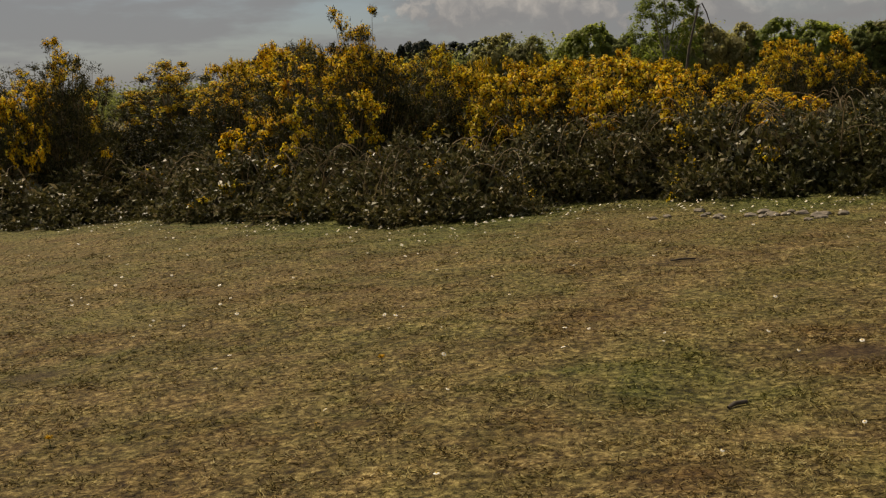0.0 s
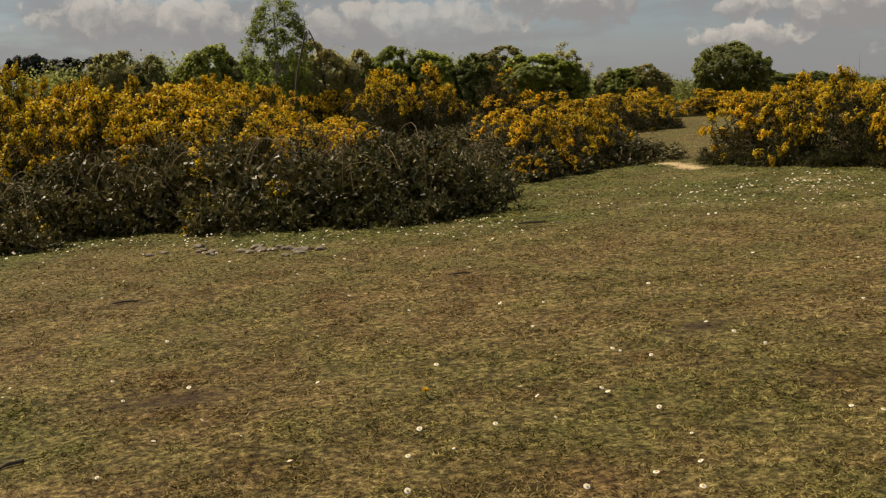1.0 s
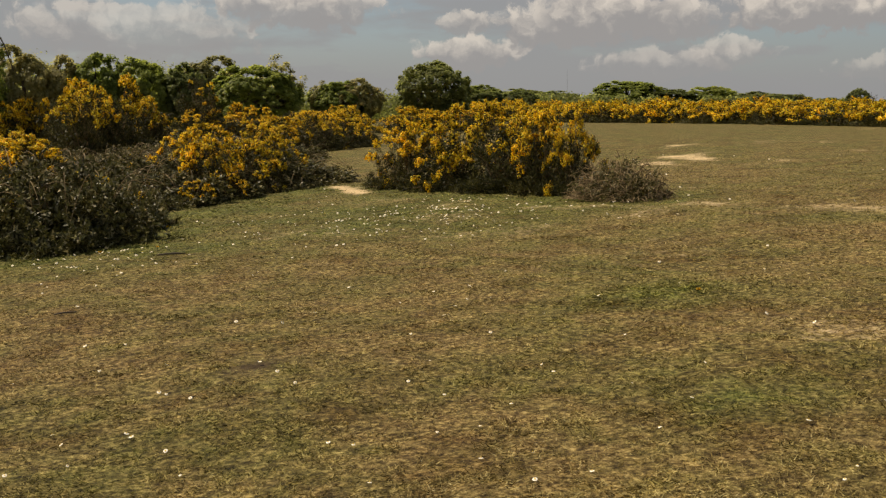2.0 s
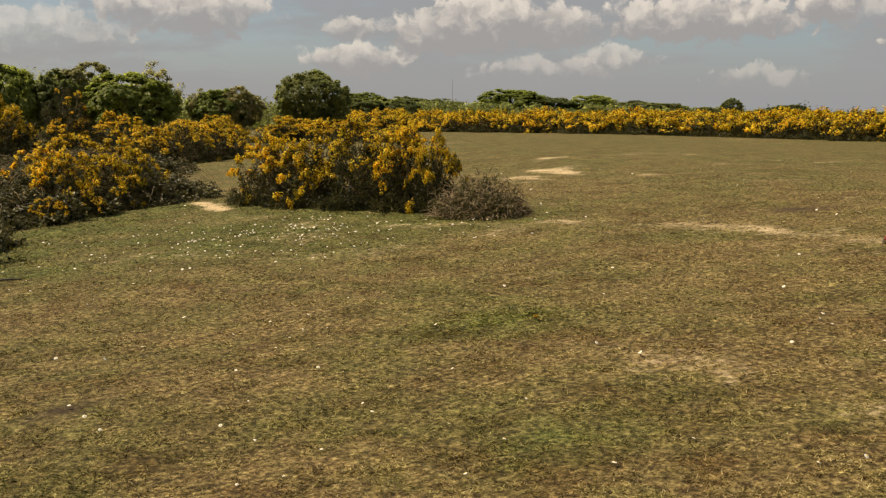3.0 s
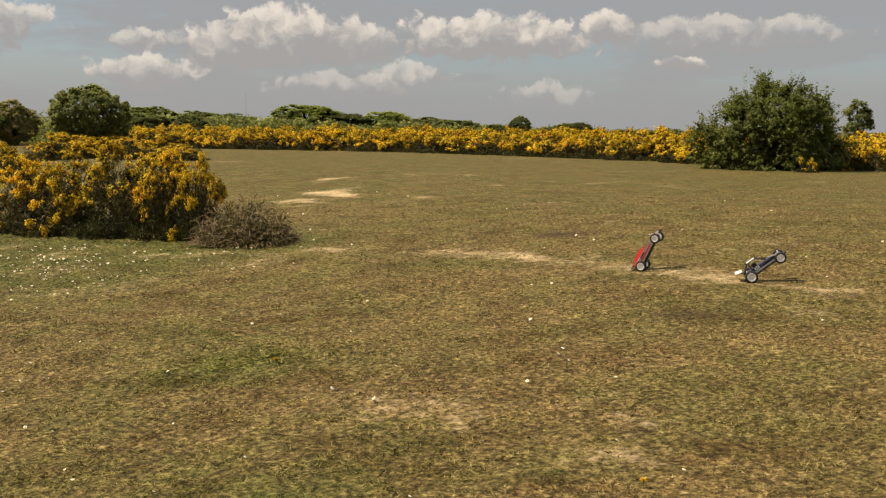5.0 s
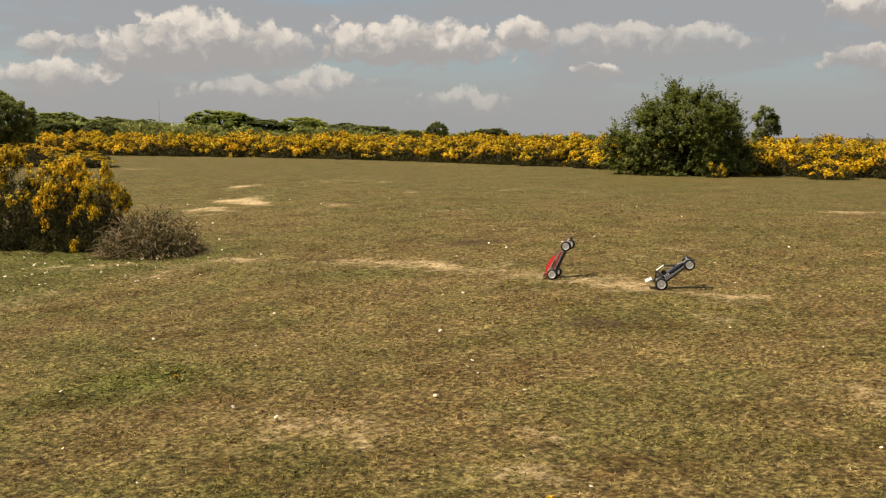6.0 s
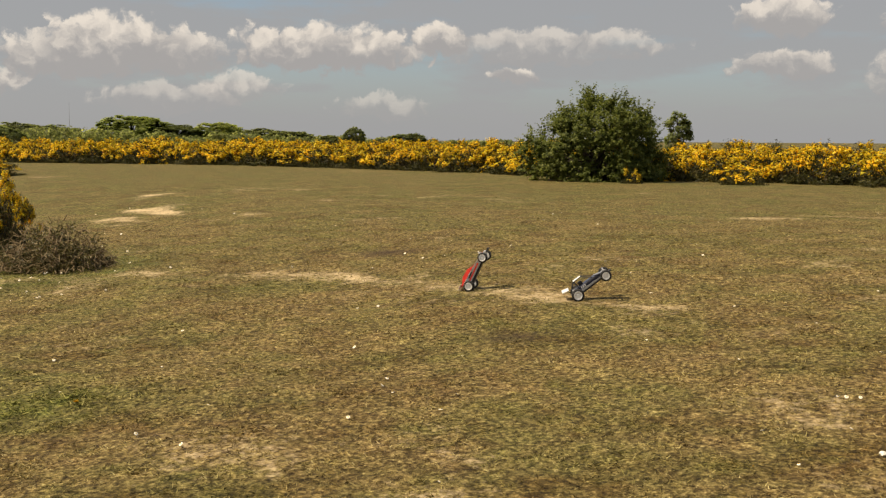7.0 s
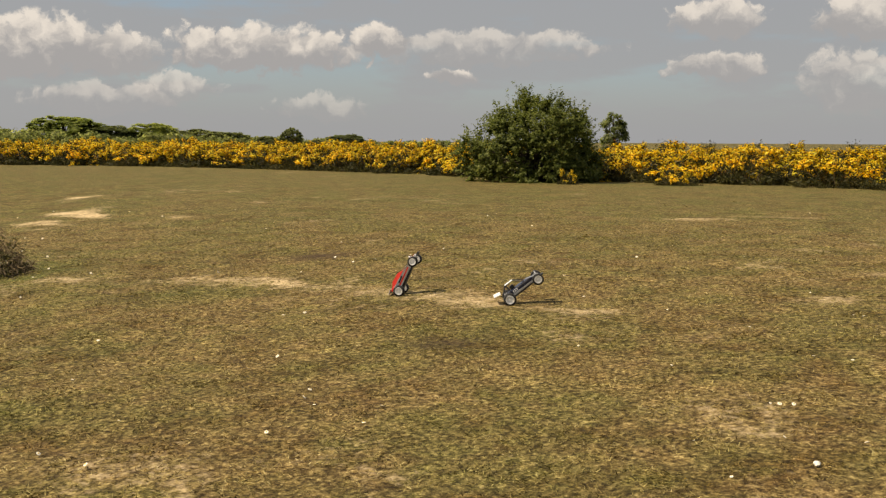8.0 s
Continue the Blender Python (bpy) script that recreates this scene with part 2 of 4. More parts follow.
MAT = {
    "turf": turf_material("dry_turf", False),
    "blades": turf_material("grass_blades", True),
    "gorse": leaf_material("gorse_spines", [(0, (0.018, 0.02, 0.007)), (0.55, (0.045, 0.046, 0.012)), (0.85, (0.10, 0.095, 0.022)), (1, (0.19, 0.16, 0.05))]),
    # the brightest stop puts backlit highlights into the blossom's own yellow
    "bloom": leaf_material("gorse_blossom", [(0, (0.52, 0.28, 0.006)), (0.3, (0.82, 0.50, 0.008)), (0.65, (0.97, 0.69, 0.02)), (1, (1.0, 0.88, 0.10))], 0.6, 0.42, pass_on=1.1),
    # the palest leaf tone stands in for glints on the leaves
    "bramble": leaf_material("bramble_leaves", [(0, (0.035, 0.03, 0.012)), (0.45, (0.10, 0.098, 0.03)), (0.8, (0.21, 0.19, 0.075)), (1, (0.46, 0.38, 0.23))], 0.42, 0.15),
    "twig": plain_material("dead_twigs", (0.2, 0.14, 0.065), 0.85, wear=0.4, scale=8),
    "bark": plain_material("bark", (0.09, 0.07, 0.05), 0.9, wear=0.4, scale=6),
    "birchbark": plain_material("birch_bark", (0.33, 0.31, 0.28), 0.8, wear=0.5, scale=5),
    "leaf": leaf_material("oak_leaves", [(0, (0.134, 0.173, 0.04)), (0.5, (0.24, 0.284, 0.067)), (1, (0.374, 0.406, 0.113))], glow=0.65, patch=0.4, pass_on=1.5),
    "leaf_dark": leaf_material("dark_leaves", [(0, (0.113, 0.138, 0.048)), (0.6, (0.196, 0.226, 0.074)), (1, (0.284, 0.3, 0.12))], glow=0.65, patch=0.4, pass_on=1.5),
    "leaf_pale": leaf_material("spring_leaves", [(0, (0.108, 0.135, 0.027)), (0.5, (0.18, 0.225, 0.045)), (1, (0.27, 0.315, 0.081))], glow=0.65, patch=0.6, pass_on=1.5),
    "leaf_hedge": leaf_material("hawthorn_leaves", [(0, (0.07, 0.095, 0.02)), (0.5, (0.15, 0.185, 0.04)), (1, (0.27, 0.29, 0.08))], glow=0.5, patch=1.6),
    "leaf_dull": leaf_material("budding_leaves", [(0, (0.196, 0.196, 0.083)), (0.5, (0.284, 0.277, 0.12)), (1, (0.39, 0.36, 0.18))], glow=0.65, patch=0.5, pass_on=1.5),
    "pine": leaf_material("pine_needles", [(0, (0.012, 0.018, 0.010)), (1, (0.035, 0.045, 0.02))], glow=0.05),
    "petal": plain_material("daisy_petals", (0.84, 0.79, 0.66), 0.6, wear=0.05),
    "yellow": plain_material("yellow_petals", (0.82, 0.52, 0.02), 0.6, wear=0.15),
    "stem": plain_material("green_stem", (0.09, 0.13, 0.03), 0.6, wear=0.2),
    "stone": plain_material("grey_stone", (0.22, 0.18, 0.13), 0.9, wear=0.45, scale=14, bump=0.6),
    "red": plain_material("red_paint", (0.62, 0.035, 0.02), 0.3, wear=0.12),
    "white": plain_material("white_plastic", (0.78, 0.77, 0.74), 0.4, wear=0.08),
    "black": plain_material("black_plastic", (0.02, 0.02, 0.022), 0.45, wear=0.3),
    "navy": plain_material("dark_blue_paint", (0.02, 0.025, 0.06), 0.28, wear=0.2),
    "rubber": plain_material("black_rubber", (0.018, 0.017, 0.016), 0.8, wear=0.5, scale=90, bump=0.4),
    "grey": plain_material("grey_alloy", (0.42, 0.42, 0.43), 0.4, 0.6, wear=0.15),
    "dark_glass": plain_material("smoked_window", (0.012, 0.012, 0.014), 0.12, wear=0.1),
    "slate": plain_material("slate", (0.10, 0.10, 0.11), 0.7, wear=0.3, scale=2),
    "steel": plain_material("galvanised_steel", (0.30, 0.31, 0.32), 0.5, 0.7, wear=0.2, scale=2),
}


# ---- mesh tools ----
def mesh_of(name, verts, faces, *mats, slots=None):
    """A mesh from arrays: verts (n, 3), faces (m, 3 or 4)."""
    verts, faces = np.asarray(verts, np.float32), np.asarray(faces, np.int32)
    me = bpy.data.meshes.new(name)
    k = faces.shape[1]
    me.vertices.add(len(verts))
    me.vertices.foreach_set("co", verts.ravel())
    me.loops.add(faces.size)
    me.loops.foreach_set("vertex_index", faces.ravel())
    me.polygons.add(len(faces))
    me.polygons.foreach_set("loop_start", np.arange(0, faces.size, k, dtype=np.int32))
    if slots is not None:
        me.polygons.foreach_set("material_index", np.asarray(slots, np.int32))
    for mat in mats:
        me.materials.append(MAT[mat])
    me.update(calc_edges=True)
    me.validate()
    return me


def from_bm(name, bm, mat, smooth=False):
    me = bpy.data.meshes.new(name)
    bmesh.ops.recalc_face_normals(bm, faces=bm.faces)
    for f in bm.faces:
        f.smooth = smooth
    bm.to_mesh(me)
    bm.free()
    me.materials.append(MAT[mat])
    return me


def part(name, bm, material, parent, label="", smooth=False):
    ob = new(name, from_bm(name, bm, material, smooth) if isinstance(bm, bmesh.types.BMesh) else bm)
    ob.parent = parent
    return tagged(ob, label)


def unit(v):
    return v / np.maximum(np.linalg.norm(v, axis=-1, keepdims=True), 1e-9)


def blades(P, D, length, width, rng):
    """A pointed triangle at each place."""
    side = unit(np.cross(D, rng.normal(size=P.shape)))
    w = (np.ones(len(P)) * width)[:, None]
    tip = P + D * (np.ones(len(P)) * length)[:, None]
    V = np.stack([P - side * w / 2, P + side * w / 2, tip], 1).reshape(-1, 3)
    return V, np.arange(len(V)).reshape(-1, 3)


def leaves(P, N, size, rng, long=1.5):
    """A small pointed quad at each place, facing about along N."""
    a = unit(np.cross(N, rng.normal(size=P.shape)))
    b = unit(np.cross(N, a))
    s = (np.ones(len(P)) * size)[:, None]
    lift = unit(N) * s * 0.18
    V = np.stack([P - a * s * long / 2, P - b * s / 2 + lift, P + a * s * long / 2, P + b * s / 2 + lift], 1).reshape(-1, 3)
    return V, np.arange(len(V)).reshape(-1, 4)


def tubes(lines, sides=4):
    """Tapered tubes along lists of (point, radius), as quads."""
    V, F = [], []
    for line in lines:
        pts = np.array([p for p, _ in line], float)
        base = len(V)
        for i, (p, r) in enumerate(line):
            d = unit(pts[min(i + 1, len(pts) - 1)] - pts[max(i - 1, 0)])
            u = unit(np.cross(d, (0.31, 0.17, 0.93) if abs(d[2]) < 0.9 else (1, 0, 0)))
            w = np.cross(d, u)
            for k in range(sides):
                a = 2 * math.pi * k / sides
                V.append(np.array(p) + r * (math.cos(a) * u + math.sin(a) * w))
        for i in range(len(line) - 1):
            for k in range(sides):
                a, b = base + i * sides + k, base + i * sides + (k + 1) % sides
                F.append((a, b, b + sides, a + sides))
    return np.array(V), np.array(F)


def ball(rng, n, lift=0.0):
    d = unit(rng.normal(size=(n, 3)))
    d[:, 2] = np.abs(d[:, 2]) if lift is None else np.maximum(d[:, 2], lift)
    return unit(d)


# ---- the lie of the land ----
def land(x, y):
    """Height of the ground: a gentle rise to the east that levels out."""
    p = 0.0468 * np.asarray(x, float) - 0.01745 * np.asarray(y, float)
    p = np.where(p > 0.35, 0.35 + 0.12 * np.tanh((p - 0.35) / 0.12), p)
    return np.where(p < -0.45, -0.45 + 0.25 * np.tanh((p + 0.45) / 0.25), p)


def near_line(x, y, line):
    """Distance to a polyline."""
    best = np.full(np.shape(x), 1e9)
    for (ax, ay), (bx, by) in zip(line, line[1:]):
        t = np.clip(((x - ax) * (bx - ax) + (y - ay) * (by - ay)) / ((bx - ax) ** 2 + (by - ay) ** 2), 0, 1)
        best = np.minimum(best, np.hypot(x - ax - t * (bx - ax), y - ay - t * (by - ay)))
    return best


def spot(x, y, cx, cy, rx, ry, turn=0.0):
    c, s = math.cos(radians(turn)), math.sin(radians(turn))
    u, v = (x - cx) * c + (y - cy) * s, -(x - cx) * s + (y - cy) * c
    return np.exp(-((u / rx) ** 2 + (v / ry) ** 2))


EDGE = [(-12, 20), (-8.4, 17.2), (-6.2, 15.6), (-4.8, 15.4), (-3.6, 13.5), (-1.8, 11.3), (-0.5, 12.3), (0.8, 11.4), (2.0, 10.5), (3.0, 10.3), (3.8, 12.0), (5.6, 13.8), (7.2, 14.6), (7.6, 12.2), (8.2, 9.6)]
STRIP = [(8.35, 8.5), (9.0, 6.5), (8.95, 5.1), (8.75, 3.2)]
TRACK = [(7.05, 13.5), (7.15, 14.0), (7.3, 14.9)]


def bare(x, y):
    v = (0.56 + 0.26 * vnoise(x * 1.4, y * 1.4, 7)) * np.exp(-((near_line(x, y, STRIP) / (0.42 + 0.2 * vnoise(x * 0.8, y * 0.8, 8))) ** 2))
    v = np.maximum(v, 1.0 * np.exp(-((near_line(x, y, TRACK) / (0.2 + 0.08 * vnoise(x * 2.1, y * 2.1, 12))) ** 2)))
    rough, wx, wy = 0.22 * vnoise(x * 1.7, y * 1.7, 9) + 0.2 * vnoise(x * 4.3, y * 4.3, 13), 0.5 * vnoise(x * 0.9, y * 0.9, 5), 0.5 * vnoise(x * 0.9, y * 0.9, 6)
    for cx, cy, rx, ry, turn, k in ((16.6, 16.8, 1.5, 0.5, 38, 0.86), (13.7, 14.0, 1.6, 0.5, 36, 0.8), (12.0, 13.2, 1.2, 0.5, 46, 0.62), (13.8, 11.8, 0.8, 0.4, 40, 0.6), (17.4, 4.9, 2.6, 0.6, -60, 0.5), (22, 26.7, 5, 0.9, -35, 0.5),
                                    (5.1, 3.0, 1.1, 0.6, -50, 0.48), (10.0, 1.6, 0.9, 0.5, -60, 0.5), (8.2, 2.5, 0.8, 0.4, -60, 0.48), (6.8, 1.5, 1.1, 0.4, -60, 0.52), (4.6, 2.2, 0.8, 0.4, -50, 0.46), (12.5, 11.5, 1.6, 0.5, -40, 0.5), (20, 12, 3, 0.6, -60, 0.42)):
        v = np.maximum(v, (k + rough) * spot(x + wx, y + wy, cx, cy, rx, ry, turn))
    # thin worn streaks over the open field
    worn = np.clip(0.5 + 0.9 * vnoise(x * 0.42, y * 0.42, 22), 0, 1) * np.clip(0.45 + 0.8 * vnoise(x * 1.9, y * 1.9, 23), 0, 1)
    v = np.maximum(v, 0.5 * worn / (1 + np.exp(-(x - 2.5))))
    return v


def soil(x, y):
    v = 0.0 * x
    for cx, cy, rx, ry, turn in ((-3.78, 5.99, 0.16, 0.09, 10), (-0.25, 5.1, 0.26, 0.12, 0), (-0.45, 7.75, 0.2, 0.08, 0), (2.0, 5.0, 0.2, 0.1, 20), (10.6, 7.0, 0.35, 0.2, -50), (7.4, 3.6, 0.25, 0.12, -50)):
        v = np.maximum(v, spot(x, y, cx, cy, rx, ry, turn))
    return v


def green(x, y):
    v = 0.66 * np.exp(-((near_line(x, y, EDGE) / 1.4) ** 2))
    v = np.maximum(v, 0.7 * spot(x, y, 5.8, 10.6, 2.4, 2.2))
    for cx, cy, rx, ry, k in ((4.7, 5.05, 0.6, 0.35, 0.42), (3.6, 3.1, 0.6, 0.4, 0.55), (5.5, 5.9, 1.0, 0.8, 0.25), (-1.2, 5.0, 0.6, 0.5, 0.35), (1.2, 4.2, 0.7, 0.5, 0.3), (-2.9, 6.3, 0.4, 0.3, 0.4), (8.0, 6.6, 0.5, 0.4, 0.3)):
        v = np.maximum(v, k * spot(x, y, cx, cy, rx, ry))
    return np.maximum(v, 0.26 / (1 + np.exp(-(np.hypot(x, y) - 17) / 2.5)))


def vnoise(x, y, seed):
    """Smooth noise from -1 to 1 over the plan."""
    x, y = np.asarray(x, float), np.asarray(y, float)
    i, j = np.floor(x), np.floor(y)
    u, v = x - i, y - j
    u, v = u * u * (3 - 2 * u), v * v * (3 - 2 * v)
    h = lambda a, b: np.mod(np.sin(a * 127.1 + b * 311.7 + seed * 17.3) * 43758.5453, 1.0)
    return 2 * ((h(i, j) * (1 - u) + h(i + 1, j) * u) * (1 - v) + (h(i, j + 1) * (1 - u) + h(i + 1, j + 1) * u) * v) - 1


def fine_land(x, y):
    """The ground's height with its small hollows."""
    return land(x, y) + 0.02 * vnoise(np.asarray(x) * 1.1, np.asarray(y) * 1.1, 1) + 0.009 * vnoise(np.asarray(x) * 3.3, np.asarray(y) * 3.3, 2)


def value_on(me, key, values):
    me.attributes.new(key, "FLOAT", "POINT").data.foreach_set("value", np.asarray(values, np.float32))


def build_ground():
    out = np.cumsum(0.2 * 1.17 ** np.arange(1, 50))
    def line(a, b, step):
        m = np.arange(a, b + step / 2, step)
        return np.concatenate([a - out[::-1], m, b + out])
    xs, ys = line(-8, 19, 0.15), line(-1, 18, 0.15)
    X, Y = np.meshgrid(xs, ys)
    x, y = X.ravel(), Y.ravel()
    z = np.where(np.hypot(x - 2, y - 6) < 25, fine_land(x, y), land(x, y))
    nx = len(xs)
    i = (np.arange(len(ys) - 1)[:, None] * nx + np.arange(nx - 1)[None]).ravel()
    me = mesh_of("ground", np.stack([x, y, z], 1), np.stack([i, i + 1, i + 1 + nx, i + nx], 1), "turf")
    value_on(me, "green", green(x, y))
    value_on(me, "bare", bare(x, y))
    value_on(me, "soil", soil(x, y))
    me.polygons.foreach_set("use_smooth", np.ones(len(me.polygons), bool))
    return tagged(new("ground", me), "dry mottled heath turf with sandy bare patches", "ground", kind="structure")


build_ground()


# ---- shrubs ----
def lump(rng, d, seed, k=2.2, amp=0.3):
    return np.array([1 + amp * noise.noise((v[0] * k + seed, v[1] * k, v[2] * k)) * 1.6 for v in d])


def shrub(rng, clumps, sprigs, per, spine, bloom, bloom_low, fsize, flowers, clump_r=0.2, up=0.35, wide=0.2, canes=0, fill=4500, tall=1.0):
    """Arrays for a mound about 1 m high and 2 m across, tall metres high, made of leafy clumps: foliage, blossom and branchwork.
    bloom: share of flowering clumps; bloom_low: height below which they are rare."""
    seed = float(rng.uniform(0, 90))
    d = ball(rng, clumps, -0.05)
    deep = 1 - 0.4 * rng.random(clumps) ** 2
    C = d * (lump(rng, d, seed, 1.7, 0.28) * deep)[:, None] * (0.86, 0.86, 0.84 * tall)
    C[:, 2] = np.maximum(C[:, 2], clump_r * 0.5)
    cr = clump_r * rng.uniform(0.6, 1.5, clumps)
    e = unit(rng.normal(size=(clumps, sprigs, 3)) + 0.8 * d[:, None] + (0, 0, up))
    P = C[:, None] + e * (cr[:, None] * rng.uniform(0.1, 0.7, (clumps, sprigs)))[..., None]
    L = cr[:, None] * rng.uniform(0.35, 0.8, (clumps, sprigs))
    P[..., 2] = np.maximum(P[..., 2], 0.02)
    P, L, e = P.reshape(-1, 3), L.ravel(), e.reshape(-1, 3)
    n = len(P)
    t = rng.random((n, per))
    A = (P[:, None] + e[:, None] * (L[:, None] * t)[..., None]).reshape(-1, 3)
    out = unit(e[:, None] * 0.6 + rng.normal(size=(n, per, 3)) * 0.7).reshape(-1, 3)
    inner = ball(rng, fill, -0.05) * (0.72 * rng.random(fill) ** 0.4)[:, None]
    inner[:, 2] = np.abs(inner[:, 2]) * tall
    A, out = np.concatenate([A, inner]), np.concatenate([out, unit(rng.normal(size=(fill, 3)))])
    size = np.concatenate([spine * rng.uniform(0.6, 1.3, n * per), np.full(fill, spine * 1.9)])
    V, F = blades(A, out, size, size * wide, rng)
    patchy = np.array([noise.noise((p[0] * 1.6 + seed, p[1] * 1.6, p[2] * 1.6 + 7)) for p in C])
    chance = np.clip(bloom + 1.3 * patchy, 0.03 * (bloom > 0), 1) * np.clip((C[:, 2] / tall - bloom_low) / 0.2, 0.03, 1) * (deep > 0.7)
    on = np.repeat(rng.random(clumps) < chance, sprigs)
    on &= (e[: clumps * sprigs] * unit(np.repeat(d, sprigs, 0) + (0, 0, 0.9))).sum(1) > rng.uniform(0.05, 0.65, clumps * sprigs)
    on = np.flatnonzero(on)
    n = len(on)
    t = 0.5 + 0.6 * rng.random((n, flowers)) ** 0.8
    B = P[on][:, None] + e[on][:, None] * (L[on][:, None] * t)[..., None] + rng.normal(size=(n, flowers, 3)) * fsize * 0.6
    BV, BF = leaves(B.reshape(-1, 3), unit(rng.normal(size=(n * flowers, 3)) + (0, 0, 0.6)), fsize * rng.uniform(0.7, 1.3, n * flowers), rng, 1.25)
    lines = []
    for k in range(clumps):
        p = C[k]
        mid = p * (0.5, 0.5, 0.5) + rng.normal(size=3) * 0.05
        mid[2] = max(mid[2], 0.03)
        lines.append([((p[0] * 0.12, p[1] * 0.12, -0.02), 0.013), (mid, 0.009), (p + d[k] * cr[k] * 0.5, 0.003)])
    for k in range(canes):
        a, a2 = rng.uniform(0, 6.283), rng.uniform(-0.9, 0.9)
        r, top, end = rng.uniform(0.3, 0.6), rng.uniform(0.75, 1.1) * tall, rng.uniform(0.9, 1.25)
        cane = []
        for m in range(9):
            t = m / 8
            q = a + a2 * t
            rad = r + (end - r) * t
            cane.append(((rad * math.cos(q), rad * math.sin(q), top * (0.35 + 2.6 * t - 2.5 * t * t)), 0.0075 - 0.005 * t))
        lines.append(cane)
    return (V, F), (BV, BF), tubes(lines, 3)


def gorse(rng, puffs, r, tips, flowers, fsize, spines, spine, cover, low, tall=1.0, fill=3500, leaders=0):
    """Arrays for a gorse mound 1 m in radius and tall metres high, heaped from rounded puffs of radius r; each puff is a tuft of
    short shoots, their tips thick with blossom. cover: the share of puffs in flower; low: the share of the height that stays bare."""
    seed = float(rng.uniform(0, 90))
    d = ball(rng, puffs, -0.03)
    deep = 1 - 0.5 * rng.random(puffs) ** 3
    C = d * (lump(rng, d, seed, 1.5, 0.24) * lump(rng, d, seed + 9, 3.6, 0.12) * deep)[:, None] * (0.84, 0.84, 0.84 * tall)
    if leaders:
        top = C[np.argsort(-C[:, 2])[: puffs // 3]][rng.integers(0, puffs // 3, leaders)]
        rise = top + np.stack([rng.normal(size=leaders) * 0.1, rng.normal(size=leaders) * 0.1, rng.uniform(0.12, 0.38, leaders)], 1)
        C, d, deep = np.concatenate([C, rise]), np.concatenate([d, np.tile((0, 0, 1.0), (leaders, 1))]), np.concatenate([deep, np.ones(leaders)])
        puffs += leaders
    C[:, 2] = np.maximum(C[:, 2], 0.05)
    C[:, 2] *= (tall - r) / np.percentile(C[:, 2], 99)
    pr = r * rng.uniform(0.65, 1.35, puffs)
    if leaders:
        pr[-leaders:] *= 0.6
    e = unit(rng.normal(size=(puffs, tips, 3)) + 1.1 * unit(d + (0, 0, 0.5))[:, None])
    L = pr[:, None] * rng.uniform(0.7, 1.25, (puffs, tips))
    t = rng.random((puffs, tips, spines)) ** 0.7
    A = C[:, None, None] + e[:, :, None] * (L[..., None] * t)[..., None] + rng.normal(size=(puffs, tips, spines, 3)) * spine * 0.35
    out = unit(e[:, :, None] * 0.6 + rng.normal(size=A.shape) * 0.7).reshape(-1, 3)
    A = A.reshape(-1, 3)
    inner = ball(rng, fill, -0.03) * (0.74 * rng.random(fill) ** 0.4)[:, None]
    inner[:, 2] = np.abs(inner[:, 2]) * tall
    size = np.concatenate([spine * rng.uniform(0.6, 1.3, len(A)), np.full(fill, spine * 2.2)])
    A, out = np.concatenate([A, inner]), np.concatenate([out, unit(rng.normal(size=(fill, 3)))])
    A[:, 2] = np.maximum(A[:, 2], 0.01)
    V, F = blades(A, out, size, size * 0.24, rng)
    patchy = np.array([noise.noise((p[0] * 1.9 + seed, p[1] * 1.9, p[2] * 1.9 + 7)) for p in C])
    chance = np.clip(cover + 1.1 * patchy, 0.03, 1) * np.clip((C[:, 2] / tall + 0.3 * patchy - low) / 0.2, 0.02, 1) * (deep > 0.66)
    on = (rng.random(puffs) < chance)[:, None] & ((e * unit(d + (0, 0, 0.8))[:, None]).sum(2) > rng.uniform(-0.1, 0.5, (puffs, tips)))
    tip = (C[:, None] + e * L[..., None])[on]
    n = len(tip)
    off = unit(rng.normal(size=(n, flowers, 3))) * fsize * rng.uniform(0.4, 1.5, (n, flowers, 1))
    B = tip[:, None] + off - e[on][:, None] * (L[on][:, None] * 0.35 * rng.random((n, flowers)))[..., None]
    face = unit(off / fsize + e[on][:, None] * 0.6 + (0, 0, 0.3)).reshape(-1, 3)
    BV, BF = leaves(B.reshape(-1, 3), face, fsize * rng.uniform(0.75, 1.3, n * flowers), rng, 1.2)
    lines = []
    for k in range(puffs):
        mid = C[k] * 0.5 + rng.normal(size=3) * 0.05
        mid[2] = max(mid[2], 0.03)
        lines.append([((C[k, 0] * 0.15, C[k, 1] * 0.15, -0.02), 0.013), (mid, 0.009), (C[k] + d[k] * pr[k] * 0.5, 0.003)])
    return (V, F), (BV, BF), tubes(lines, 3)


def shrub_thing(name, rng, label, category, group, arrays, foliage="gorse", stem="twig"):
    (V, F), (BV, BF), (SV, SF) = arrays
    root = tagged(new(name), label, category, group)
    part("foliage", mesh_of(name + "_foliage", V, F, foliage), None, root)
    if len(BF):
        part("blossom", mesh_of(name + "_blossom", BV, BF, "bloom"), None, root, "bright yellow pea-like blossom")
    part("branchwork", mesh_of(name + "_branchwork", SV, SF, stem), None, root, "bare brown woody branches")
    return root


def put(root, x, y, turn, sx, sz, used, sink=0.03, sy=None):
    m = pose(x, y, float(land(x, y)) - sink, 0, 0, turn)
    if root.name not in used:
        used.add(root.name)
        ob = root
        ob.matrix_basis = m
    else:
        ob = copy_thing(root, m)
    ob.scale = (sx, sy or sx, sz / TALLNESS.get(root, 1.0))
    return ob


